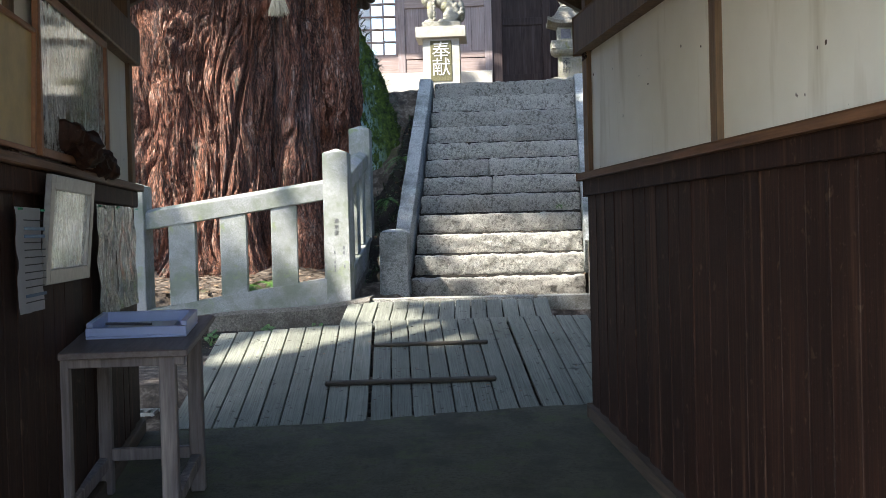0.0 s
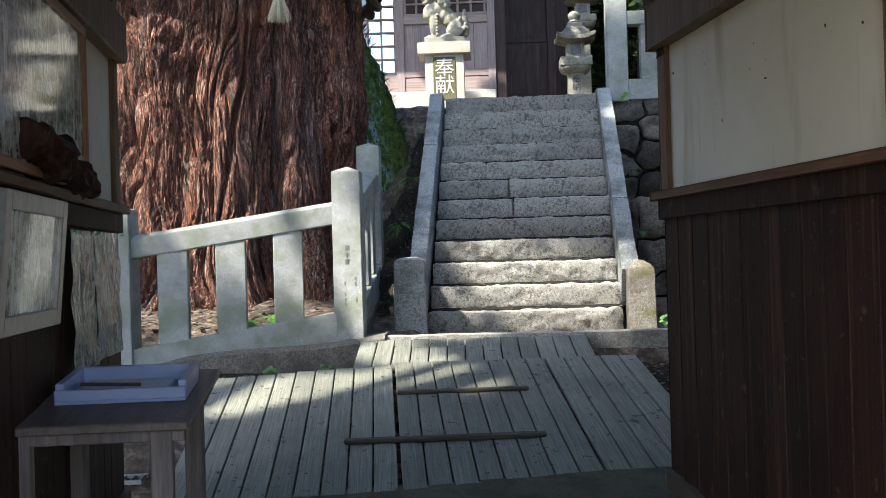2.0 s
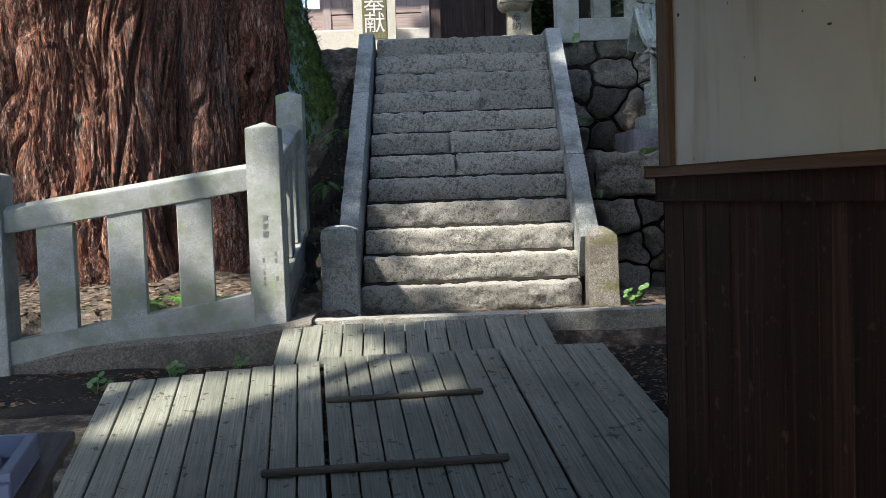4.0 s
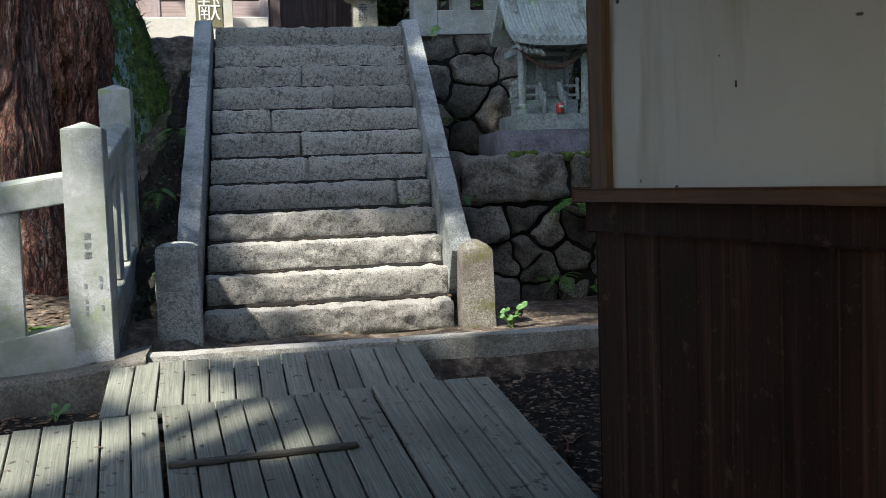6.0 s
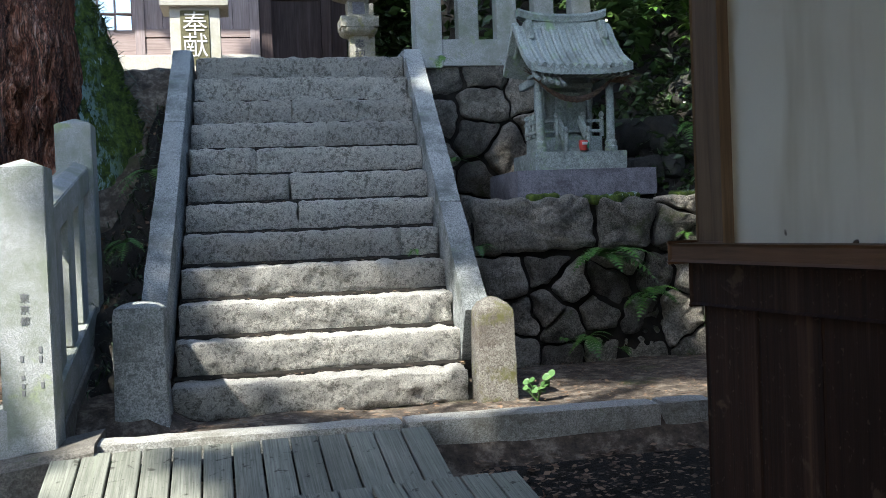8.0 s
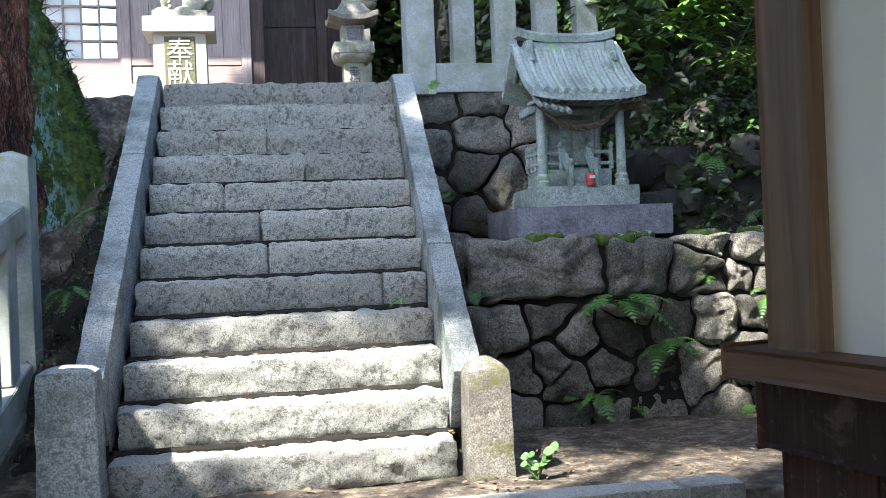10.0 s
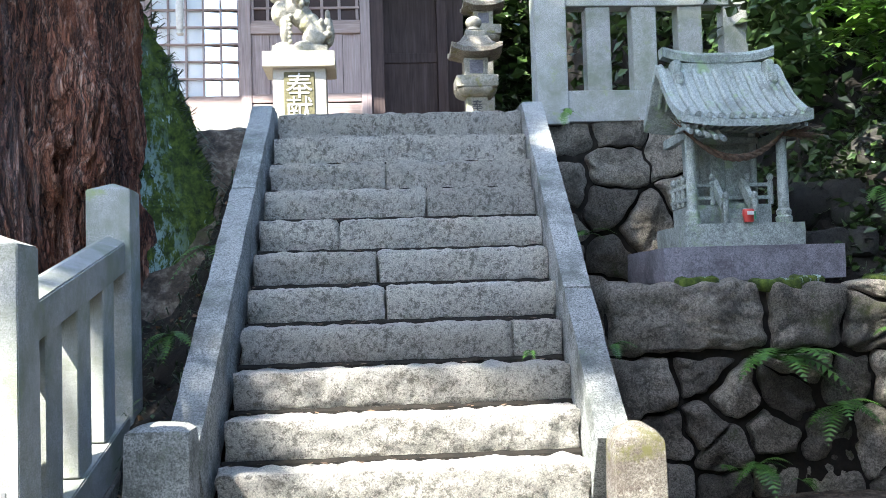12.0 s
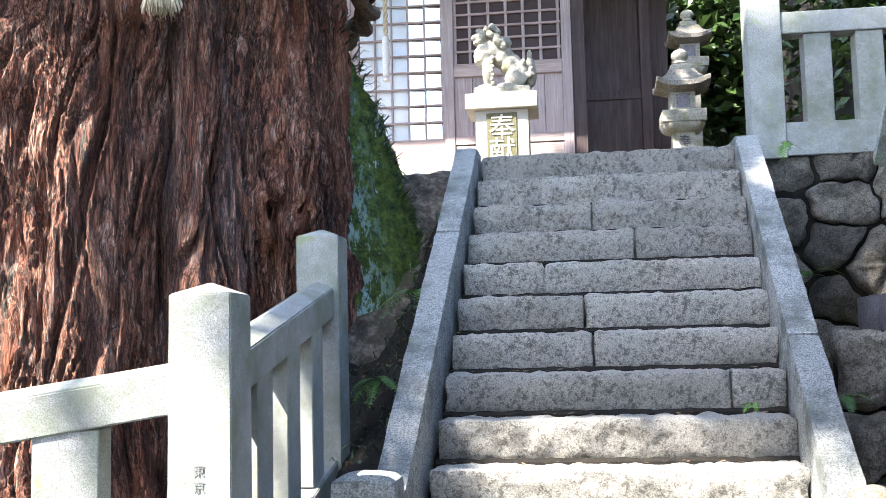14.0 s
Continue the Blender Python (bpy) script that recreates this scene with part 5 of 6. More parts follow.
    for i in range(nx):
        bm.faces.new((top[i + 1][0], top[i][0], bot[i][0], bot[i + 1][0]))
        bm.faces.new((top[i][-1], top[i + 1][-1], bot[i + 1][-1], bot[i][-1]))
    bmesh.ops.recalc_face_normals(bm, faces=bm.faces)
    part("roof", bm, SHRINE, s, "pale green ribbed stone roof")
    for i in range(12):
        x = -0.385 + i * 0.0665
        bm = bmesh.new()
        tube(bm, [(x, -0.482, 0.762 + 0.03 * abs((x + 0.02) / 0.4) ** 3), (x, -0.455, 0.767 + 0.03 * abs((x + 0.02) / 0.4) ** 3)], 0.017, 10)
        part("eave_tile", bm, SHRINE, s, smooth=True)
    for i in range(12):
        x = -0.385 + i * 0.0665
        lift = 0.035 * abs((x + 0.02) / 0.40) ** 3
        bm = bmesh.new()
        tube(bm, [(x, y, z + 0.006 + lift * (0.4 + 0.6 * abs(y) / 0.47)) for y, z in roof], 0.019, 10)
        part("roof_rib", bm, SHRINE, s, smooth=True)
    for k in range(5):
        bm = bmesh.new()
        tube(bm, [(-0.365 + 0.05 * k, y, z - 0.075 - 0.012 * k) for y, z in roof[:9]], 0.016, 8)
        part("gable_rafter", bm, SHRINE, s, smooth=True)
    for i in range(16):
        x = -0.38 + i * 0.048
        part("rafter_end", boxm(x, x + 0.022, -0.43, -0.2, 0.70, 0.722, bev=0.002), SHRINE, s)
    # ridge with upturned ends
    bm = bmesh.new()
    pr = []
    for i in range(25):
        x = -0.38 + 0.72 * i / 24
        t = (x + 0.02) / 0.36
        z = 1.225 + 0.045 * abs(t) ** 3
        pr.append([bm.verts.new((x, y, z + dz)) for y, dz in ((-0.028, -0.045), (0.068, -0.045), (0.08, 0.0), (0.07, 0.018), (-0.03, 0.018), (-0.04, 0.0))])
    for a, b in zip(pr, pr[1:]):
        for j in range(6):
            bm.faces.new((a[j], b[j], b[(j + 1) % 6], a[(j + 1) % 6]))
    bm.faces.new(pr[0])
    bm.faces.new(pr[-1][::-1])
    bmesh.ops.recalc_face_normals(bm, faces=bm.faces)
    part("ridge_cap", bm, SHRINE, s)
    part("ridge_base", boxm(-0.30, 0.26, -0.02, 0.06, 1.11, 1.185, bev=0.005), SHRINE, s)
    for x in (-0.335, 0.265):
        bm = bmesh.new()
        box(bm, x, x + 0.055, -0.075, 0.02, 1.08, 1.19, bev=0.01)
        box(bm, x + 0.004, x + 0.05, -0.14, -0.05, 1.02, 1.10, bev=0.012)
        part("ridge_ornament", bm, SHRINE, s)
    # straw rope
    r = root("straw_rope", "brown twisted straw rope with frayed ends", "rope", pose(2.61, 12.42, 1.37))
    for ph in (0, 2.09, 4.19):
        pts, rad = [], []
        for i in range(61):
            q = i / 60
            x = -0.30 + 0.57 * q
            thick = 0.007 + 0.012 * math.sin(math.pi * min(1, max(0, q))) ** 0.7
            z = 0.665 - 0.58 * 0.24 * (1 - (2 * q - 1) ** 2) + 0.02 * q
            a = q * 26 + ph
            pts.append((x, -0.285 + thick * 0.6 * math.cos(a), z + thick * 0.6 * math.sin(a)))
            rad.append(thick * 0.72)
        bm = bmesh.new()
        tube(bm, pts, rad, 8)
        part("strand", bm, STRAW, r, smooth=True)
    rnd = random.Random(4)
    bm, bm2 = bmesh.new(), bmesh.new()
    for _ in range(70):
        tube(bm, [(-0.30, -0.285, 0.66), (-0.335 + rnd.gauss(0, 0.02), -0.29 + rnd.gauss(0, 0.02), 0.72), (-0.35 + rnd.gauss(0, 0.035), -0.29 + rnd.gauss(0, 0.03), 0.77 + rnd.gauss(0, 0.02))], [0.007, 0.005, 0.002], 4, False)
        tube(bm2, [(0.27, -0.285, 0.67), (0.33, -0.29 + rnd.gauss(0, 0.012), 0.69 + rnd.gauss(0, 0.012)), (0.42 + rnd.gauss(0, 0.04), -0.29 + rnd.gauss(0, 0.03), 0.68 + rnd.gauss(0, 0.03))], [0.007, 0.005, 0.002], 4, False)
    part("frayed_end", bm, STRAW, r)
    part("frayed_end", bm2, STRAW, r)
    bm = bmesh.new()
    lathe(bm, [(0.028, 0), (0.036, 0.04), (0.036, 0.07), (0.03, 0.078)], 18)
    c = tagged(part("offering_cup", bm, RED, m=pose(2.625, 12.10, 1.512), smooth=True), "red cup with a white and green pattern before the shrine", "cup")
    part("pattern", boxm(-0.02, 0.02, -0.0375, -0.033, 0.042, 0.062), WHITE, c)
    part("pattern", boxm(0.022, 0.034, -0.034, -0.022, 0.015, 0.062), GREEN, c)


build_shrine()


# ---- lion-dog on its pedestal ----
def build_guardian():
    p = root("statue_pedestal", "pale granite pedestal with a carved dark panel", "pedestal", pose(-0.455, 19.0, 3.07))
    part("shaft", rough_block(0.66, 0.62, 0.95, 0.12, 0.015, 0.003, 1.0), LANTERN_PALE, p, m=pose(0, 0, 0.475), smooth=True)
    part("cap", rough_block(0.90, 0.80, 0.20, 0.08, 0.02, 0.004, 2.0), LANTERN_PALE, p, m=pose(0, 0, 1.05), smooth=True)
    part("panel", boxm(-0.19, 0.19, -0.325, -0.305, 0.18, 0.90, bev=0.008), CARVED, p, "recessed dark green panel")
    text_part("奉\n献", 0.34, p, WHITE, pose(0, -0.328, 0.555, 90, 0, 0), 0.006)
    part("footing", rough_block(1.0, 0.95, 0.14, 0.1, 0.015, 0.004, 3.0), LANTERN_PALE, p, m=pose(0, 0, -0.02), smooth=True)
    # one plain body, built of joined rounded masses
    blobs = [((-0.20, 0, 0.655), (0.125, 0.12, 0.115)), ((-0.295, 0, 0.665), (0.065, 0.085, 0.045)), ((-0.275, 0, 0.60), (0.06, 0.075, 0.03)), ((-0.25, -0.065, 0.735), (0.05, 0.03, 0.03)), ((-0.25, 0.065, 0.735), (0.05, 0.03, 0.03)),
             ((-0.20, 0, 0.44), (0.135, 0.15, 0.16)), ((-0.09, 0, 0.50), (0.15, 0.15, 0.15)), ((0.02, 0, 0.41), (0.14, 0.14, 0.14)), ((0.11, 0, 0.32), (0.14, 0.145, 0.14)), ((0.19, 0, 0.21), (0.15, 0.17, 0.16)),
             ((-0.165, -0.09, 0.24), (0.062, 0.058, 0.2)), ((-0.165, 0.09, 0.24), (0.062, 0.058, 0.2)), ((-0.20, -0.09, 0.035), (0.09, 0.068, 0.045)), ((-0.20, 0.09, 0.035), (0.09, 0.068, 0.045)),
             ((0.17, -0.13, 0.12), (0.14, 0.07, 0.11)), ((0.17, 0.13, 0.12), (0.14, 0.07, 0.11)), ((0.06, -0.15, 0.035), (0.12, 0.06, 0.04)), ((0.06, 0.15, 0.035), (0.12, 0.06, 0.04)),
             ((0.33, 0, 0.15), (0.075, 0.09, 0.12)), ((0.335, 0, 0.30), (0.06, 0.065, 0.10)), ((0.33, 0, 0.41), (0.035, 0.04, 0.085)), ((0.375, 0, 0.20), (0.035, 0.05, 0.12))]
    rnd = random.Random(6)
    for k in range(46):
        a, q = rnd.uniform(-1.7, 1.7), rnd.random()
        blobs.append(((-0.16 + 0.24 * q + 0.05 * math.cos(a * 2), 0.155 * math.sin(a), 0.76 - 0.26 * q + 0.05 * math.cos(a)), (0.040, 0.036, 0.040)))
    for k in range(7):
        blobs.append(((-0.098 - 0.012 * (k % 2), -0.11, 0.08 + 0.05 * k), (0.026, 0.03, 0.026)))
    for k in range(14):
        a = rnd.uniform(0, 6.28)
        blobs.append(((0.30 + 0.07 * math.cos(a), -0.08 + 0.05 * math.sin(a), rnd.uniform(0.08, 0.32)), (0.036, 0.036, 0.042)))
    bm = bmesh.new()
    for c, r in blobs:
        bmesh.ops.create_icosphere(bm, subdivisions=2, radius=1.0, matrix=Matrix.Translation(c) @ Matrix.Diagonal((*r, 1)))
    box(bm, -0.31, 0.33, -0.22, 0.22, -0.09, 0.02)
    g = part("guardian_statue", bm, LANTERN, m=pose(-0.455, 19.0, 4.31) @ Matrix.Scale(1.08, 4), smooth=True)
    md = g.modifiers.new("join", "REMESH")
    md.mode = "VOXEL"
    md.voxel_size = 0.011
    md.use_smooth_shade = True
    tagged(g, "weathered carved stone lion-dog statue on the pedestal", "statue")


LANTERN_PALE = granite("pale_granite", (0.30, 0.29, 0.255), (0.54, 0.52, 0.47), (0.34, 0.32, 0.24), None, 0.6, 120, 0.2, 0.05)
build_guardian()


def build_lantern(x, y, z, cup, k, label):
    """A square stone lantern; cup is the height of its lotus cup, k its size."""
    l = root("stone_lantern", label, "stone lantern", pose(x, y, 0), "stone lanterns by the hall")

    def sq(name, prof, m=LANTERN, flare=0.0):
        bm = bmesh.new()
        lathe(bm, [(r * k, cup + q * k) for r, q in prof], 24, (0, 0, 0), True)
        if flare:
            for v in bm.verts:
                c = min(abs(v.co.x), abs(v.co.y)) / (0.325 * k)
                v.co.z += flare * k * c ** 3
        return part(name, bm, m, l)

    low = (z - cup) / k
    sq("base", [(0.30, low), (0.30, low + 0.10), (0.20, low + 0.14)])
    sq("shaft", [(0.142, low + 0.14), (0.134, 0.0)])
    bm = bmesh.new()
    n = 48
    rings = []
    for r, q, fl in ((0.15, 0.0, 0), (0.20, 0.02, 0.012), (0.235, 0.06, 0.02), (0.25, 0.10, 0.014), (0.245, 0.115, 0)):
        ring = []
        for i in range(n):
            a = 2 * math.pi * i / n
            w = min(1 / max(abs(math.cos(a)), abs(math.sin(a))), 1.22)
            rr = (r * w + fl * abs(math.sin(a * 8))) * k
            ring.append(bm.verts.new((rr * math.cos(a), rr * math.sin(a), cup + q * k)))
        rings.append(ring)
    for a, b in zip(rings, rings[1:]):
        for i in range(n):
            bm.faces.new((a[i], a[(i + 1) % n], b[(i + 1) % n], b[i]))
    bm.faces.new(rings[0][::-1])
    bm.faces.new(rings[-1])
    part("lotus_cup", bm, LANTERN, l, smooth=True)
    slab = sq("platform", [(0.255, 0.115), (0.262, 0.12), (0.262, 0.255), (0.255, 0.26)])
    part("carved_band", boxm(-0.21 * k, 0.21 * k, -0.268 * k, -0.262 * k, cup + 0.145 * k, cup + 0.23 * k, bev=0.002), LANTERN, slab)
    fire = sq("fire_box", [(0.15, 0.26), (0.15, 0.51)])
    part("window", boxm(-0.085 * k, 0.085 * k, -0.156 * k, -0.15 * k, cup + 0.30 * k, cup + 0.47 * k), PLINTH, fire)
    for q in ((-0.105, -0.085, 0.28, 0.49), (0.085, 0.105, 0.28, 0.49), (-0.085, 0.085, 0.28, 0.30), (-0.085, 0.085, 0.47, 0.49)):
        part("window_frame", boxm(q[0] * k, q[1] * k, -0.166 * k, -0.15 * k, cup + q[2] * k, cup + q[3] * k, bev=0.002), LANTERN, fire)
    sq("roof", [(0.18, 0.50), (0.31, 0.535), (0.325, 0.545), (0.325, 0.60), (0.25, 0.635), (0.195, 0.70), (0.155, 0.775), (0.14, 0.785)], BOLLARD, 0.07)
    sq("neck", [(0.125, 0.785), (0.125, 0.85), (0.115, 0.86)])
    bm = bmesh.new()
    lathe(bm, [(r * k, cup + q * k) for r, q in ((0.085, 0.86), (0.105, 0.885), (0.075, 0.905), (0.07, 0.925), (0.098, 0.955), (0.106, 0.99), (0.098, 1.02), (0.07, 1.05), (0.03, 1.068), (0.004, 1.078))], 20)
    part("finial", bm, LANTERN, l, smooth=True)
    return l


lan = build_lantern(1.765, 18.98, 3.13, 3.655, 1.0, "weathered stone lantern with a mossy roof")
text_part("奉\n納", 0.15, lan, INK, pose(0, -0.142, 3.47, 90, 0, 0), 0.003)
build_lantern(2.05, 20.4, 3.2, 4.72, 0.9, "taller stone lantern standing behind the other")


# ---- hall ----
def build_hall():
    hall = root("shrine_hall", "weathered pale wooden shrine hall with lattice doors", "building", pose(0.453, 21.0, 3.80))
    S = 0.00817

    def X(px):
        return (px - 1018) * S

    def Z(py):
        return (262 - py) * S

    part("foundation", boxm(X(330), X(1018), -0.06, 4.0, -1.0, -0.03, bev=0.02), CONCRETE_PALE, hall)
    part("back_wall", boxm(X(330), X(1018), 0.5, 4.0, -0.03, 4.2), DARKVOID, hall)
    for p0, p1 in ((1000, 1018), (787, 805), (596, 616)):
        part("pillar", boxm(X(p0), X(p1), -0.03, 0.10, -0.03, 3.6, bev=0.006), PALE, hall)
    # boarded panel right of the doors
    part("sill_beam", boxm(X(805), X(1000), -0.05, 0.08, Z(108), Z(89), bev=0.006), PALEX, hall)
    part("top_beam", boxm(X(330), X(1018), -0.05, 0.10, 3.3, 3.6, bev=0.006), PALEX, hall)
    xs = [805, 838, 872, 905, 937, 968, 1000]
    for a, b in zip(xs, xs[1:]):
        part("panel_board", boxm(X(a) + 0.003, X(b) - 0.003, 0.0, 0.03, Z(222), Z(108), bev=0.003), PALE, hall)
    part("bottom_rail", boxm(X(805), X(1000), -0.02, 0.06, Z(232), Z(216), bev=0.005), PALEX, hall)
    part("base_board", boxm(X(616), X(1000), -0.01, 0.05, -0.03, Z(234), bev=0.005), PALEX, hall)
    # lattice window, its panes coloured as the unlit room behind
    win = part("window_frame", boxm(X(805), X(1000), 0.01, 0.06, Z(89), Z(82), bev=0.004), PALEX, hall)
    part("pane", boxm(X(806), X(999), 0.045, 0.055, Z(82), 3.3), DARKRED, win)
    for px in (808, 835, 869, 901, 932, 963, 995):
        part("mullion", boxm(X(px) - 0.022, X(px) + 0.022, 0.005, 0.044, Z(82), 3.3, bev=0.004), PALE, win)
    for py in (60, 37, 14, -9, -32, -55, -78, -101, -124):
        part("glazing_bar", boxm(X(806), X(999), 0.0, 0.040, Z(py) - 0.016, Z(py) + 0.016, bev=0.003), PALEX, win)
    # glazed lattice doors
    for d0, d1 in ((616, 787), (430, 596)):
        door = part("lattice_door", boxm(X(d0), X(d1), 0.0, 0.05, Z(234), Z(218), bev=0.004), PALEX, hall, "glazed lattice door of pale wood")
        part("stile", boxm(X(d0), X(d0) + 0.10, 0.0, 0.05, Z(218), 3.3, bev=0.004), PALE, door)
        part("stile", boxm(X(d1) - 0.04, X(d1), 0.0, 0.05, Z(218), 3.3, bev=0.004), PALE, door)
        n = 5
        for i in range(1, n):
            x = X(d0) + 0.10 + (X(d1) - X(d0) - 0.14) * i / n
            part("mullion", boxm(x - 0.014, x + 0.014, 0.004, 0.036, Z(218), 3.3, bev=0.003), PALE, door)
        for i in range(12):
            z = Z(218) + 0.255 * (i + 1)
            if z < 3.25:
                part("glazing_bar", boxm(X(d0) + 0.1, X(d1) - 0.04, 0.002, 0.034, z - 0.014, z + 0.014, bev=0.003), PALEX, door)
        for i in range(n):
            xa = X(d0) + 0.10 + (X(d1) - X(d0) - 0.14) * i / n + 0.015
            xb = X(d0) + 0.10 + (X(d1) - X(d0) - 0.14) * (i + 1) / n - 0.015
            part("pane", boxm((xa - xb) / 2, (xb - xa) / 2, 0.0, 0.004, Z(218), 3.3), PANE if i > 2 else SKYPANE, door, m=pose((xa + xb) / 2, 0.056, 0, 0, 0, 7))
    # recessed dark side door
    side = part("side_wall", boxm(X(1018), X(1042), 0.0, 1.1, -0.9, 3.6, bev=0.006), DOOR, hall, "dark weathered timber side wall")
    part("door_leaf", boxm(X(1042), X(1150), 0.98, 1.04, -0.2, 3.4, bev=0.006), DOOR, hall, "dark old plank door in shade")
    part("door_rail", boxm(X(1042), X(1146), 0.95, 0.98, Z(135), Z(116), bev=0.005), DOOR, hall)
    part("door_rail", boxm(X(1042), X(1146), 0.95, 0.98, -0.2, 0.02, bev=0.005), DOOR, hall)
    part("door_post", boxm(X(1146), X(1166), 0.85, 1.1, -0.9, 3.6, bev=0.006), DOOR, hall)
    part("wing_roof", boxm(X(1010), X(1260), -1.0, 2.0, 3.0, 3.12, bev=0.01), ROOFTIN, hall)
    part("wing_wall", boxm(X(1042), X(1200), 1.1, 1.2, -0.9, 3.6), DOOR, hall)
    # deep eaves, out of sight above, lengthened to shade the front wall
    bm = bmesh.new()
    vs = [bm.verts.new(v) for v in ((X(300), -1.9, 3.72), (X(1060), -1.9, 3.72), (X(1060), 2.2, 5.6), (X(300), 2.2, 5.6), (X(300), 4.6, 3.75), (X(1060), 4.6, 3.75))]
    bm.faces.new((vs[0], vs[1], vs[2], vs[3]))
    bm.faces.new((vs[3], vs[2], vs[5], vs[4]))
    bmesh.ops.solidify(bm, geom=bm.faces[:], thickness=0.12)
    part("roof", bm, ROOFTIN, hall)
    # bell rope
    r = root("bell_rope", "pale twisted bell rope with a wooden grip", "rope", pose(-2.24, 20.62, 0.16))
    bm = bmesh.new()
    for ph in (0, math.pi):
        tube(bm, [(0.018 * math.cos(i * 0.55 + ph), 0.018 * math.sin(i * 0.55 + ph), 5.1 + i * 0.02) for i in range(126)], 0.022, 8)
    part("cord", bm, WHEAT, r, smooth=True)
    bm = bmesh.new()
    lathe(bm, [(0.04, 4.80), (0.055, 4.82), (0.03, 4.86), (0.05, 4.88), (0.05, 5.0), (0.06, 5.1), (0.05, 5.45), (0.02, 5.5)], 14)
    part("grip", bm, WHITE, r, "white paper wrapping and wooden grip", smooth=True)


CONCRETE_PALE = granite("pale_concrete", (0.36, 0.345, 0.31), (0.54, 0.52, 0.48), (0.42, 0.38, 0.32), None, 0.6, 60, 0.15, 0.03)
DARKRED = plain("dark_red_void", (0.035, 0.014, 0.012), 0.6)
build_hall()


# ---- bank, rocks and woods ----
def bank_z(x, y):
    base = 1.10 + max(0.0, (y - 12.35)) * 0.55 + max(0.0, x - 3.1) * 0.55 * min(1.0, max(0.0, (y - 12.1) / 0.8))
    return base + 0.16 * noise.noise(Vector((x * 1.6, y * 1.6, 3)))


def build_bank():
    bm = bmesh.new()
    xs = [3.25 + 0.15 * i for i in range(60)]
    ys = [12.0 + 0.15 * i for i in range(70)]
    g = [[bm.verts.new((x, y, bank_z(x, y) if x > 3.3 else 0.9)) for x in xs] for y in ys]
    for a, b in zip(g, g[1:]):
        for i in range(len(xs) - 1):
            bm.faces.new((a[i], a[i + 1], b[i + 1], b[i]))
    tagged(part("bank", bm, SHADED_EARTH, smooth=True), "dark wooded earth bank behind the small shrine", "bank", kind="structure")
    rnd = random.Random(12)
    for k in range(34):
        x, y = rnd.uniform(3.3, 5.6), rnd.uniform(12.35, 13.3)
        s = rnd.uniform(0.12, 0.30)
        bm = rough_block(s * 1.3, s, s, 0.05, s * 0.3, 0.03, k * 1.3, 8)
        tagged(part("rock", bm, BANKROCK, smooth=True, m=pose(x, y, bank_z(x, y) + s * 0.15, rnd.uniform(-20, 20), rnd.uniform(-20, 20), rnd.uniform(0, 90))), "mossy rock half buried in the bank, darkened for shade", "rock", "rocks in the bank")


build_bank()


def build_left_slope():
    rnd = random.Random(40)

    def zz(x, y):
        f = 0.43 + 0.27 * min(1.0, max(0.0, (x + 0.95) / 0.35))
        return max(0.0, y - 10.55) * f - max(0.0, 10.62 - y) * 0.7 + 0.10 * noise.noise(Vector((x * 3, y * 3, 5))) + 0.05 * noise.noise(Vector((x * 9, y * 9, 2))) - 0.25 * max(0.0, x + 0.6)

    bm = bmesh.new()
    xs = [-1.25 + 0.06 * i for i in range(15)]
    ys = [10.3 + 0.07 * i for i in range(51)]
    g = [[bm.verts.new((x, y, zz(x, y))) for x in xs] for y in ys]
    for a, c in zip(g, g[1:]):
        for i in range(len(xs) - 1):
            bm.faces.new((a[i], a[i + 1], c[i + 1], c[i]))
    tagged(part("slope", bm, SHADED_EARTH, smooth=True), "steep dark earth slope between cedar and stairs", "slope", kind="structure")
    bm = bmesh.new()
    for _ in range(420):
        x, y = rnd.uniform(-1.2, -0.55), rnd.uniform(10.5, 13.7)
        d = Vector((rnd.uniform(-0.6, 0.6), rnd.uniform(-0.9, -0.1), rnd.uniform(-0.1, 0.7))).normalized()
        blade(bm, Vector((x, y, zz(x, y))), d, rnd.uniform(0.05, 0.17), 0.005)
    for _ in range(260):
        x, y = rnd.uniform(-1.2, -0.55), rnd.uniform(10.4, 13.7)
        one_leaf(bm, Vector((x, y, zz(x, y) + 0.015)), rnd.uniform(0.03, 0.06), rnd, 1.8, 1.5)
    tagged(part("slope_plants", bm, GRASS), "sparse dark grass and small leaves on the slope", "grass", kind="stuff")
    bm = bmesh.new()
    for _ in range(200):
        x, y = rnd.uniform(-1.2, -0.55), rnd.uniform(10.4, 13.6)
        one_leaf(bm, Vector((x, y, zz(x, y) + 0.01)), rnd.uniform(0.03, 0.07), rnd, 1.8, 1.5)
    tagged(part("fallen_leaves", bm, LITTER), "reddish brown fallen leaves on the slope", "leaf litter", kind="stuff")


build_left_slope()


